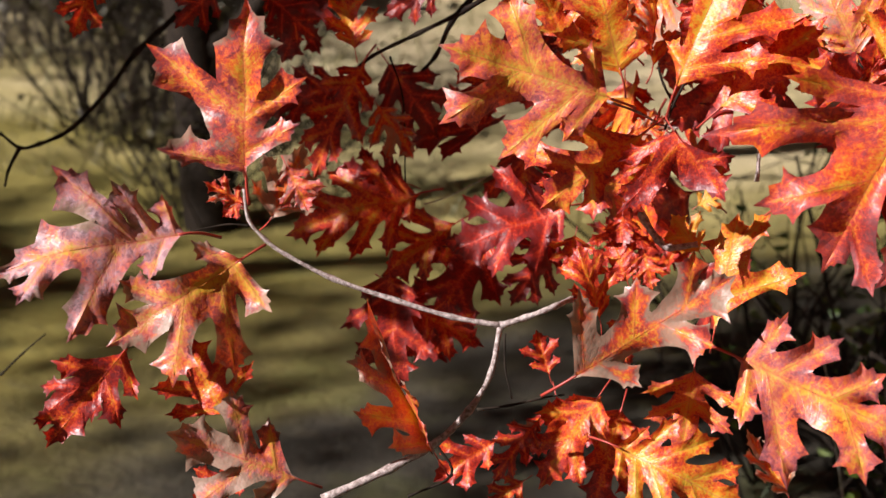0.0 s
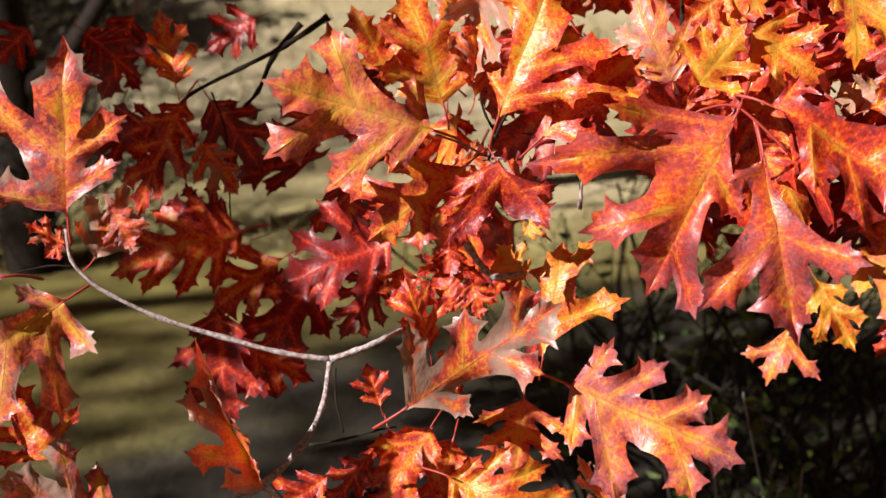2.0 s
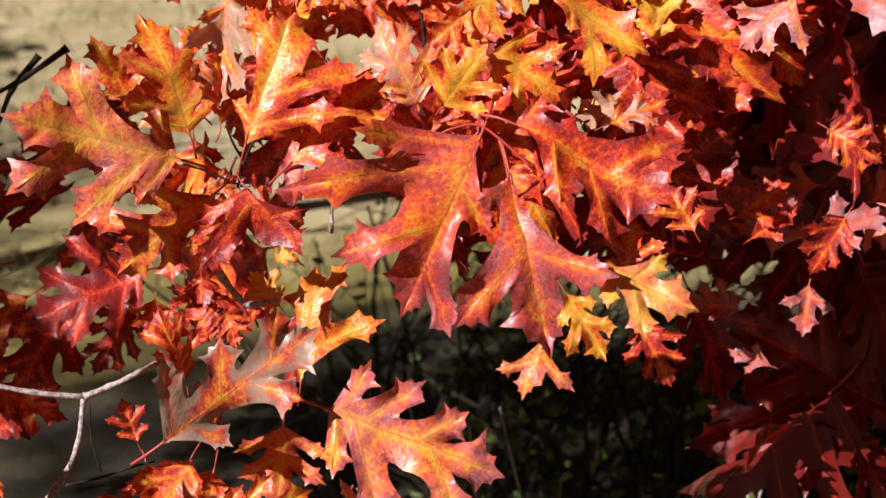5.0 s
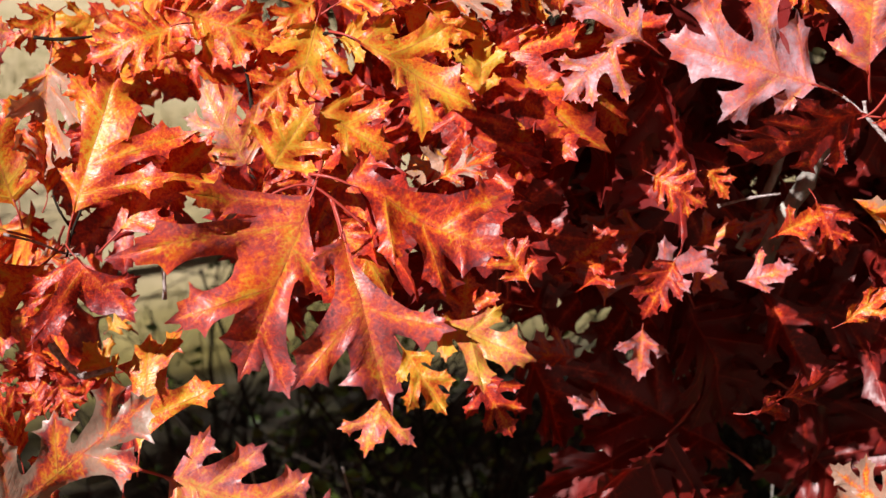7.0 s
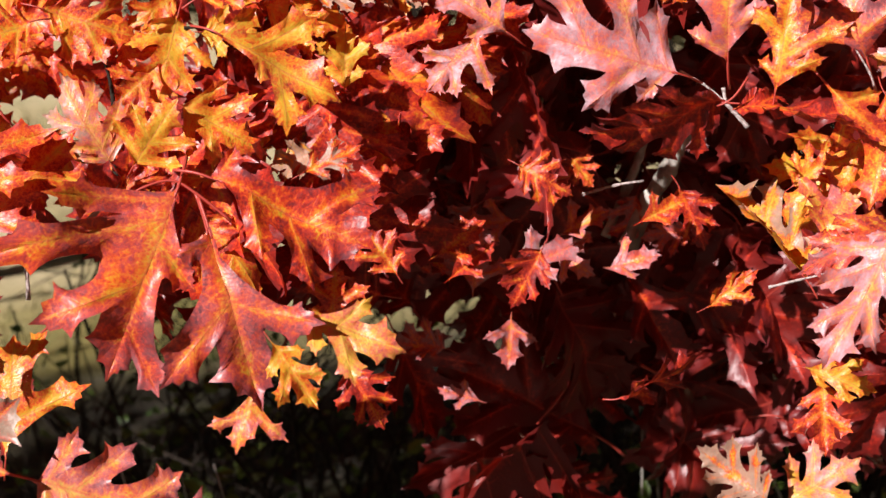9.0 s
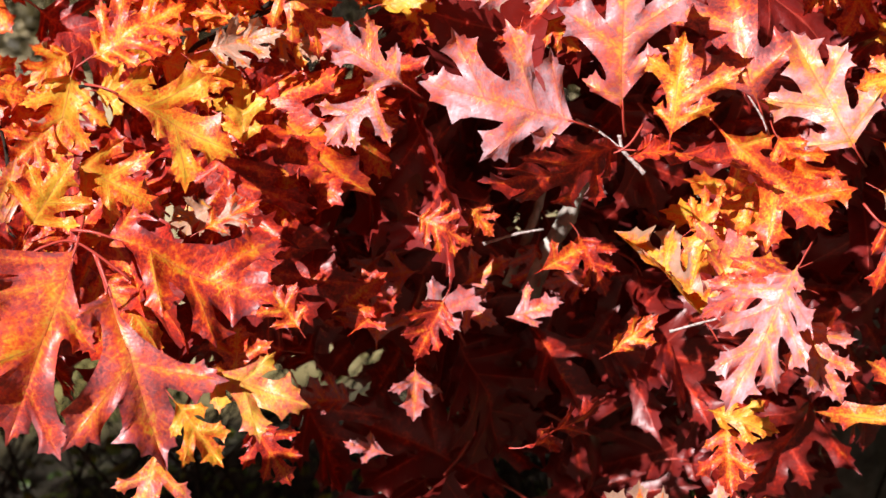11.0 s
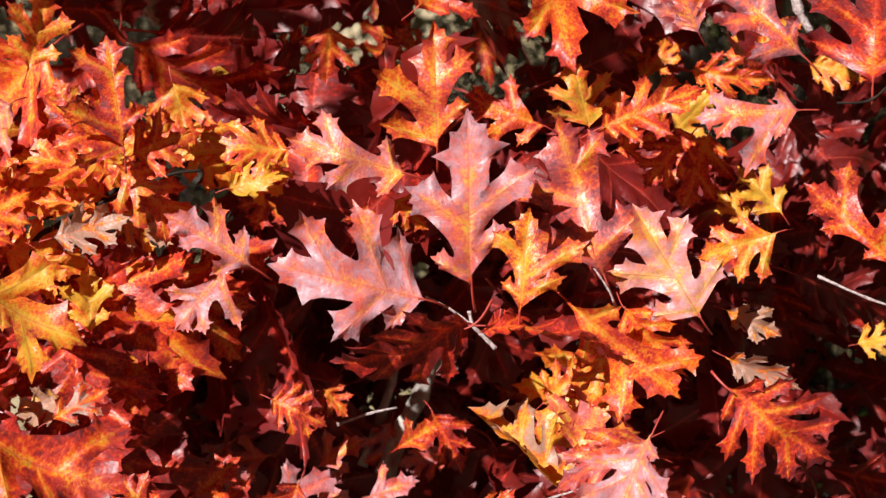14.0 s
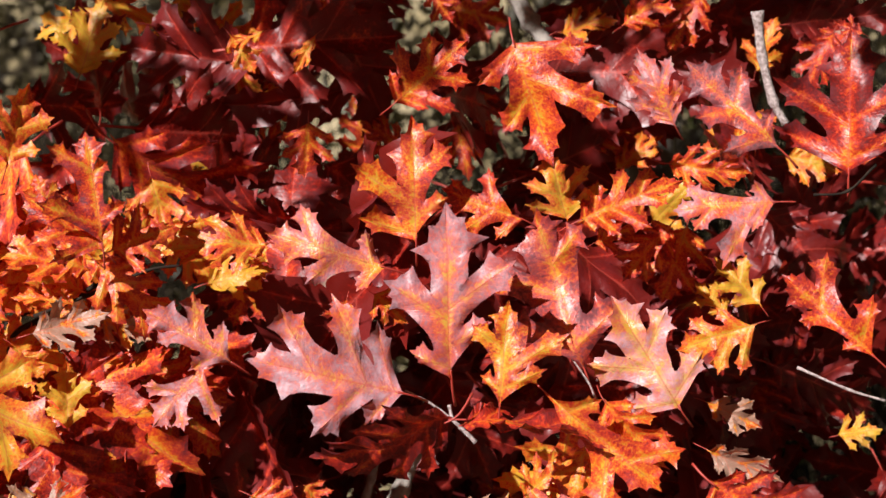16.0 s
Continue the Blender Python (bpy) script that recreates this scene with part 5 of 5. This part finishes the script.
twig(spray_i, TWIG, .0010, .0008, [(0.500, 1.188, 1.328), (0.532, 1.171, 1.312), (0.555, 1.159, 1.304)])
twig(spray_j, TWIG_SHADED, .0028, .0014, [(-0.058, 1.388, 1.328), (-0.065, 1.391, 1.359), (-0.029, 1.394, 1.377), (0.003, 1.396, 1.398), (0.040, 1.397, 1.421)])
twig(spray_j, TWIG_SHADED, .0018, .001, [(-0.065, 1.391, 1.359), (-0.066, 1.393, 1.372), (-0.033, 1.395, 1.382)])


# ---- ground ----
def ground():
    bm = bmesh.new()
    size, n = 120.0, 60
    for i in range(n + 1):
        for j in range(n + 1):
            u, v = (i / n * 2 - 1), (j / n * 2 - 1)
            x, y = math.copysign(abs(u) ** 2.5, u) * size, math.copysign(abs(v) ** 2.5, v) * size + 5
            z = 0.10 * noise.noise(Vector((x * 0.35, y * 0.35, 0))) + 0.04 * noise.noise(Vector((x * 1.7, y * 1.7, 3)))
            bm.verts.new((x, y, z + 0.04 * max(0.0, y - 6.0) + 0.22 * max(0.0, min(y, 70) - 10.0)))
    bm.verts.ensure_lookup_table()
    for i in range(n):
        for j in range(n):
            a = i * (n + 1) + j
            bm.faces.new((bm.verts[a], bm.verts[a + n + 1], bm.verts[a + n + 2], bm.verts[a + 1])).smooth = True
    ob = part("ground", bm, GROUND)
    tagged(ob, "olive-brown soil with dry grass and fallen leaves", "ground", kind="structure")


ground()


def mass(name, label, boxes, seed, material=LEAF_MASS):
    """Many blades in boxes (centre, half size, count, length), as one mesh."""
    rnd = random.Random(seed)
    kinds = list(SHAPES)
    shape = []
    for centre, half, count, length in boxes:
        for _ in range(count):
            base = Vector([c + rnd.uniform(-h, h) for c, h in zip(centre, half)])
            way = Vector((rnd.gauss(0, 1), rnd.gauss(0, 0.5), rnd.gauss(-0.3, 0.7))).normalized()
            l = length * rnd.uniform(0.7, 1.25)
            m, l = leaf_pose(base, base + way * l, Vector((rnd.gauss(-0.2, 0.5), -1 + rnd.gauss(0, 0.4), 0.6 + rnd.gauss(0, 0.4))))
            m = m @ Matrix.Diagonal((l, l, l, 1))
            v, f, u, r = SHAPES[rnd.choice(kinds)]
            shape.append(([tuple(m @ Vector(p)) for p in v], f, u, r))
    return tagged(new(name, blade_mesh(name, shape, material)), label, "foliage", kind="stuff")


def fill(branch, seed, count, lo, hi, length, hues, dry=0.2, turn=(-0.3, 0.55)):
    """Inner leaves, parts of a branch, scattered between two corners."""
    rnd = random.Random(seed)
    kinds = list(BLADES)
    for _ in range(count):
        base = Vector([rnd.uniform(a, b) for a, b in zip(lo, hi)])
        way = Vector((rnd.gauss(0, 1), rnd.gauss(0, 0.35), rnd.gauss(-0.35, 0.7))).normalized()
        face = (turn[0] + rnd.gauss(0, 0.42), -1.0, turn[1] + rnd.gauss(0, 0.4))
        leaf(branch, rnd.choice(kinds), base, base + way * length * rnd.uniform(0.75, 1.25), face, rnd.uniform(0.85, 1.15),
             (rnd.uniform(*hues), dry * rnd.random() * 2, rnd.uniform(0.2, 0.6)))


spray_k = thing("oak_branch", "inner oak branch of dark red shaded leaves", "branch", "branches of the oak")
# hues near 1 and above put the oak's inner shade into the leaf colour
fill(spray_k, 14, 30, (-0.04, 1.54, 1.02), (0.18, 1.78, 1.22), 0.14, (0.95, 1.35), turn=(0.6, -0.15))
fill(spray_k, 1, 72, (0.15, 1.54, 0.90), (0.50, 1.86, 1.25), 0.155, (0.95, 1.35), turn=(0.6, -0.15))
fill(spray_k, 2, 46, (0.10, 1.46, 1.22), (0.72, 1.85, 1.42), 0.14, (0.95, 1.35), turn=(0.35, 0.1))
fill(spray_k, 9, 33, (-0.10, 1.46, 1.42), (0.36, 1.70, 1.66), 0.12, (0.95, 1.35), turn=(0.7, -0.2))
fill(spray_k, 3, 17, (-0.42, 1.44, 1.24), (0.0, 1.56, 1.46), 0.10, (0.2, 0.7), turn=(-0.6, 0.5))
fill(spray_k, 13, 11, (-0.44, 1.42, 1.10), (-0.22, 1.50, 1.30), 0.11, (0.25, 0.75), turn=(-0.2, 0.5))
# the next three, mostly hidden, are added to keep sun off the inner leaves
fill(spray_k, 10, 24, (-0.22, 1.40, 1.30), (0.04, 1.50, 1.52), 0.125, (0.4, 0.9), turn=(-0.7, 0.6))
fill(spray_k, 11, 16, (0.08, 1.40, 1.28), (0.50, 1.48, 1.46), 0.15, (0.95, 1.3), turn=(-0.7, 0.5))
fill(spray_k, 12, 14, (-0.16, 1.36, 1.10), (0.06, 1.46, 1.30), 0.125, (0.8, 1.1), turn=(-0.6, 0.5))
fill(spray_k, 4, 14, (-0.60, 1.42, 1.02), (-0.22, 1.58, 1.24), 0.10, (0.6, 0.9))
# mostly hidden too; added to block sun from the leaves behind
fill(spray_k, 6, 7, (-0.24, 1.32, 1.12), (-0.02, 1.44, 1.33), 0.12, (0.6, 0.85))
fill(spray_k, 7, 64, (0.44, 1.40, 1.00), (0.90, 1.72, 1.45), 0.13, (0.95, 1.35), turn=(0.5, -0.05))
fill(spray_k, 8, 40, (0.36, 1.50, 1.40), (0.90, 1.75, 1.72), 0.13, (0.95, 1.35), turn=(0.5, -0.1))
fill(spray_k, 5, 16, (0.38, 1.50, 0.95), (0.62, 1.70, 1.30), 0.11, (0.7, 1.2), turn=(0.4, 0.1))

# out of view: clumps added in the sun's path to shade chosen leaves and undergrowth
spray_n = mass("oak_foliage", "unseen oak leaves added overhead to cast shade", [
    ((-1.28, 0.70, 1.68), (0.10, 0.05, 0.18), 17, 0.12),
    ((0.20, 0.80, 1.95), (0.045, 0.04, 0.04), 12, 0.10),
    ((-1.6, 1.0, 2.35), (0.50, 0.25, 0.25), 280, 0.13),
    ((-1.6, 1.0, 1.80), (0.45, 0.2, 0.3), 260, 0.13),
    ((-1.22, 1.0, 1.95), (0.28, 0.2, 0.28), 200, 0.13),
    ((-2.35, 1.6, 2.0), (0.5, 0.4, 0.4), 260, 0.14),
], 22)
# also out of view, added as shade casters for the thicket, ground and back layers
mass("oak_foliage", "unseen upper oak leaves added to shade ground and back leaves", [
    ((-0.6, 2.9, 2.9), (1.3, 0.7, 0.5), 650, 0.15),
    ((-0.75, 1.15, 2.10), (0.55, 0.25, 0.16), 150, 0.13),
    ((0.15, 1.25, 2.14), (0.45, 0.30, 0.16), 110, 0.13),
    ((-1.75, 1.6, 2.05), (0.6, 0.4, 0.22), 260, 0.14),
    ((-0.9, 2.2, 2.3), (0.9, 0.5, 0.2), 330, 0.14),
    ((0.5, 1.9, 2.2), (0.9, 0.4, 0.2), 260, 0.14),
], 21)


def shrub(at, height, spread, stems, leaves, seed, label, leaf_material=GREEN, wood_material=TWIG_SHADED):
    """A bush of thin arching stems with small oval leaves."""
    rnd = random.Random(seed)
    bush = thing("shrub", label, "shrub", "undergrowth", at=at)
    wood, green = bmesh.new(), bmesh.new()
    for _ in range(stems):
        a, r = rnd.uniform(0, 6.28), spread * math.sqrt(rnd.random())
        foot = Vector((math.cos(a) * r * 0.6, math.sin(a) * r * 0.6, -0.05))
        top = Vector((math.cos(a) * r + rnd.gauss(0, 0.22), math.sin(a) * r + rnd.gauss(0, 0.2), height * rnd.uniform(0.45, 1.1)))
        mid = foot.lerp(top, 0.5) + Vector((rnd.gauss(0, 0.10), rnd.gauss(0, 0.10), height * 0.12))
        thick = rnd.uniform(0.002, 0.006)
        tube(wood, [foot, mid, top], thick, thick * 0.4, 3, 4, 0.1, rnd.random())
        for _ in range(4):
            start = mid.lerp(top, rnd.uniform(-0.6, 0.9)) if rnd.random() < 0.7 else foot.lerp(mid, rnd.uniform(0.5, 1))
            end = start + Vector((rnd.gauss(0, 0.16), rnd.gauss(0, 0.16), rnd.gauss(0.08, 0.12)))
            tube(wood, [start, start.lerp(end, 0.5) + Vector((rnd.gauss(0, 0.02), 0, rnd.gauss(0.02, 0.02))), end], thick * 0.5, thick * 0.25, 2, 3)
        for _ in range(leaves):
            q = rnd.uniform(0.3, 1.0)
            p = foot.lerp(mid, q * 2) if q < 0.5 else mid.lerp(top, q * 2 - 1)
            p = p + Vector((rnd.gauss(0, 0.03), rnd.gauss(0, 0.03), rnd.gauss(0, 0.03)))
            way = Vector((rnd.gauss(0, 1), rnd.gauss(0, 1), rnd.gauss(0, 0.5))).normalized()
            side = way.cross(Vector((rnd.gauss(0, 1), rnd.gauss(0, 1), 1))).normalized()
            l, w = rnd.uniform(0.018, 0.035), rnd.uniform(0.006, 0.011)
            lift = way.cross(side) * 0.004
            ring = [p, p + way * l * 0.3 + side * w, p + way * l * 0.7 + side * w * 0.9, p + way * l, p + way * l * 0.7 - side * w * 0.9, p + way * l * 0.3 - side * w]
            vs = [green.verts.new(v + (lift if i in (1, 2, 4, 5) else Vector())) for i, v in enumerate(ring)]
            green.faces.new((vs[0], vs[1], vs[2], vs[3]))
            green.faces.new((vs[0], vs[3], vs[4], vs[5]))
    tagged(part("twig_tangle", wood, wood_material, bush), kind="stuff")
    tagged(part("foliage", green, leaf_material, bush), kind="stuff")
    return bush


shrub((0.05, 2.6, 0), 0.75, 0.55, 60, 7, 1, "shaded bush with thin dark stems and sparse green leaves")
shrub((0.75, 2.5, 0), 0.80, 0.55, 60, 7, 2, "shaded bush with thin dark stems and sparse green leaves")
shrub((-0.35, 3.2, 0), 0.65, 0.5, 45, 6, 3, "low bush of dark stems under the oak")
shrub((1.3, 2.9, 0), 1.3, 0.6, 60, 6, 4, "tall leafless bush of tangled grey stems")
shrub((1.15, 3.6, 0), 1.5, 0.7, 80, 3, 5, "tall leafless bush of tangled grey stems")
for k, (x, y) in enumerate(((1.2, 4.2), (2.0, 4.6), (1.5, 4.9), (1.7, 5.6), (2.8, 5.6), (2.2, 6.3))):
    shrub((x, y, 0), 2.3, 0.8, 80, 26, 30 + k, "tall thicket of tangled dark stems behind the oak", DULL)
shrub((0.05, 8.0, 0.08), 2.7, 0.9, 130, 8, 41, "tall brush of dark stems on the bank", DULL)
shrub((-3.15, 5.2, 0), 1.15, 0.6, 170, 12, 6, "dark dry brush of tangled twigs on the bank", DULL)
shrub((-4.3, 5.9, 0.1), 1.3, 0.9, 150, 8, 7, "dry brush of tangled twigs on the bank", DULL, TRUNK)


def grass():
    rnd = random.Random(5)
    verts, faces = [], []
    for _ in range(16000):
        y = rnd.uniform(4.5, 14)
        x = rnd.uniform(-0.95, 0.45) * y * 0.9
        z = 0.10 * noise.noise(Vector((x * 0.35, y * 0.35, 0))) + 0.04 * max(0.0, y - 6.0) + 0.22 * max(0.0, y - 10.0) - 0.02
        if noise.noise(Vector((x * 0.8, y * 0.8, 9))) < -0.05:
            continue
        h, w, a = rnd.uniform(0.05, 0.16), rnd.uniform(0.003, 0.006), rnd.uniform(0, 6.28)
        lean = Vector((rnd.gauss(0, 0.06), rnd.gauss(0, 0.06), h))
        side = Vector((math.cos(a) * w, math.sin(a) * w, 0))
        p = Vector((x, y, z))
        n = len(verts)
        verts += [p - side, p + side, p + lean * 0.6 + side * 0.7, p + lean * 0.6 - side * 0.7, p + lean + Vector((lean.x, lean.y, 0))]
        faces += [(n, n + 1, n + 2, n + 3), (n + 3, n + 2, n + 4)]
    data = bpy.data.meshes.new("grass")
    data.from_pydata([tuple(v) for v in verts], [], faces)
    data.materials.append(GRASS)
    tagged(new("grass", data), "dry straw-coloured and green grass on the bank", "grass", kind="stuff")


grass()


def hedge(name, label, boxes, seed):
    """A far mass of small dull leaves and twigs in boxes (centre, half size, count)."""
    rnd = random.Random(seed)
    verts, faces = [], []
    for centre, half, count in boxes:
        for _ in range(count):
            q = Vector([rnd.uniform(-1, 1) for _ in range(3)])
            if q.z > 0.5 + 0.5 * noise.noise(Vector((q.x * 4, q.y * 3, seed))):
                continue
            p = Vector([c + h * v for c, h, v in zip(centre, half, q)])
            way = Vector((rnd.gauss(0, 1), rnd.gauss(0, 1), rnd.gauss(0, 0.8))).normalized()
            side = way.cross(Vector((rnd.gauss(0, 1), rnd.gauss(0, 1), 1))).normalized()
            l, w = rnd.uniform(0.05, 0.16), rnd.uniform(0.012, 0.035)
            lift = way.cross(side) * w * 0.4
            n = len(verts)
            verts += [p, p + way * l * 0.3 + side * w + lift, p + way * l * 0.7 + side * w * 0.9 + lift, p + way * l, p + way * l * 0.7 - side * w * 0.9 + lift, p + way * l * 0.3 - side * w + lift]
            faces += [(n, n + 1, n + 2, n + 3), (n, n + 3, n + 4, n + 5)]
    data = bpy.data.meshes.new(name)
    data.from_pydata([tuple(v) for v in verts], [], faces)
    data.materials.append(DULL)
    return tagged(new(name, data), label, "woodland" if label else "", kind="stuff")


hedge("far_wood", "dull olive and brown woodland edge behind the oak", [((3.4, 8.5, 1.6), (2.3, 1.0, 1.9), 13000), ((-0.2, 11.0, 1.9), (1.6, 0.9, 1.7), 17000), ((5.5, 9.5, 2.4), (2.0, 1.0, 2.6), 7000)], 3)
hedge("far_brush", "grey-brown dry brush on the far bank", [((-5.2, 7.2, 0.5), (1.1, 0.6, 0.6), 4500), ((-4.55, 6.9, 0.45), (0.75, 0.5, 0.55), 5000)], 4)


def shade_tree(at, top, crown, seed):
    """An unseen tall tree, added to cast dappled shade: tapered trunk, limbs and a loose crown of many leaves, in
    boxes.
    """
    tree = thing("tree", "unseen tall tree added to dapple the ground with shade", "tree", at=at)
    wood, rnd = bmesh.new(), random.Random(seed)
    tube(wood, [(0, 0, -0.2), (0.1, 0.05, top * 0.4), (0.0, 0.1, top * 0.75), (0.05, 0, top * 1.1)], 0.22, 0.06, 6, 10, 0.05, seed)
    part("trunk", wood, TRUNK, tree)
    for _ in range(7):
        limb, a, z = bmesh.new(), rnd.uniform(0, 6.28), top * rnd.uniform(0.6, 1.0)
        reach = rnd.uniform(1.2, 2.2)
        tube(limb, [(0.05, 0.05, z), (math.cos(a) * reach * 0.5, math.sin(a) * reach * 0.3, z + 0.4), (math.cos(a) * reach, math.sin(a) * reach * 0.5, z + 0.7)], 0.07, 0.02, 4, 6, 0.05, seed)
        part("limb", limb, TRUNK, tree)
    leaves = hedge("crown", "", [crown], seed)
    leaves.parent = tree
    leaves.location = -Vector(at)


def oak(at):
    """The young oak itself: a slim trunk and limbs that carry the branches and the upper foliage."""
    tree = thing("oak_tree", "slim young oak trunk with dark furrowed bark", "tree", at=at)
    wood = bmesh.new()
    tube(wood, [(0, 0, -0.15), (0.02, 0.0, 0.7), (-0.03, 0.03, 1.6), (0.0, 0.02, 2.6), (-0.05, 0.0, 3.5)], 0.052, 0.014, 8, 10, 0.06, 3)
    part("trunk", wood, TRUNK, tree)
    foot = Vector(at)
    for z, mid, end in (
        (0.95, (0.20, 1.98, 1.18), (-0.12, 1.64, 1.30)),
        (1.15, (0.30, 1.95, 1.22), (0.02, 1.66, 1.22)),
        (1.30, (0.60, 1.90, 1.36), (0.40, 1.66, 1.42)),
        (1.75, (0.20, 1.95, 2.00), (-0.70, 1.20, 2.10)),
        (1.95, (-0.30, 1.90, 2.12), (-1.75, 1.30, 2.10)),
        (2.10, (0.00, 2.50, 2.40), (-0.95, 2.60, 2.60)),
        (1.90, (0.60, 1.75, 2.10), (0.20, 1.25, 2.12)),
        (2.00, (1.00, 2.00, 2.15), (1.30, 1.90, 2.25)),
        (1.85, (-0.40, 1.60, 2.00), (-1.40, 0.80, 1.95)),
    ):
        limb = bmesh.new()
        tube(limb, [(0, 0.01, z), Vector(mid) - foot, Vector(end) - foot], 0.017, 0.005, 6, 7, 0.12, int(z * 100))
        part("limb", limb, TRUNK, tree)


oak((0.78, 2.25, 0))


def leaning_trunk(at):
    """A dark leaning trunk with two bare limbs and dark twigs at its foot."""
    tree = thing("tree", "dark leaning trunk with bare limbs on the bank", "tree", at=at)
    for name, points, r0, r1 in (
        ("trunk", [(0, 0, -0.1), (-0.06, 0.02, 0.5), (-0.16, 0.05, 1.1), (-0.22, 0.1, 1.9), (-0.3, 0.1, 2.8)], 0.085, 0.05),
        ("limb", [(-0.06, 0.02, 0.45), (0.14, 0.0, 0.62), (0.30, 0.04, 0.95), (0.38, 0.1, 1.5)], 0.04, 0.012),
        ("limb", [(-0.12, 0.02, 0.85), (-0.34, 0.0, 1.05), (-0.5, 0.04, 1.5)], 0.03, 0.01),
    ):
        wood = bmesh.new()
        tube(wood, points, r0, r1, 6, 9, 0.08, 7)
        part(name, wood, TWIG_SHADED, tree)


leaning_trunk((-2.45, 4.25, 0))
shrub((-2.5, 4.35, 0), 0.5, 0.28, 38, 8, 8, "dark twiggy brush round the leaning trunk", DULL)
# added behind the viewpoint, never in view, to throw soft dapples on the ground
shade_tree((-8.6, -2.6, 0), 5.5, ((-8.6, -2.6, 5.75), (2.3, 0.6, 1.2), 3500), 9)


def sapling(at, seed, count, reach):
    """A low sapling: a few pale stems with oval green leaves, each leaf a part."""
    rnd = random.Random(seed)
    plant = thing("sapling", "low sapling with dim green oval leaves", "plant", "undergrowth", at=at)
    oval = bmesh.new()
    rows = []
    for i in range(7):
        t = i / 6
        w = 0.26 * math.sin(math.pi * min(0.97, max(0.03, t)) ** 0.85)
        rows.append([oval.verts.new((x * w, t, 0.10 * abs(x) - 0.18 * t * t)) for x in (-1, 0, 1)])
    for a, b in zip(rows, rows[1:]):
        for k in range(2):
            oval.faces.new((a[k], a[k + 1], b[k + 1], b[k])).smooth = True
    data = bpy.data.meshes.new("green_leaf")
    oval.to_mesh(data)
    oval.free()
    data.materials.append(GREEN)
    for _ in range(count):
        stem = bmesh.new()
        foot = Vector((rnd.gauss(0, 0.05), rnd.gauss(0, 0.05), -0.05))
        top = Vector((rnd.uniform(-reach, reach), rnd.gauss(0, 0.06), at_height(rnd)))
        mid = foot.lerp(top, 0.55) + Vector((rnd.gauss(0, 0.04), rnd.gauss(0, 0.03), 0.05))
        tube(stem, [foot, mid, top], 0.0028, 0.001, 5, 5, 0.1, seed)
        part("stem", stem, STEM, plant)
        for _ in range(7):
            p = mid.lerp(top, rnd.uniform(0.1, 1.0))
            way = Vector((rnd.gauss(0, 1), rnd.gauss(-0.3, 0.6), rnd.gauss(0, 0.5))).normalized()
            m, l = leaf_pose(p, p + way * rnd.uniform(0.02, 0.034), (rnd.gauss(0, 0.5), -0.7, 0.8))
            ob = child("green_leaf", data, plant)
            ob.matrix_local = m @ Matrix.Diagonal((l, l, l, 1))


def at_height(rnd):
    return rnd.uniform(0.62, 0.84)


sapling((-0.10, 1.95, 0), 51, 7, 0.20)
sapling((0.12, 1.80, 0), 52, 6, 0.16)
sapling((0.45, 1.95, 0.05), 53, 6, 0.18)
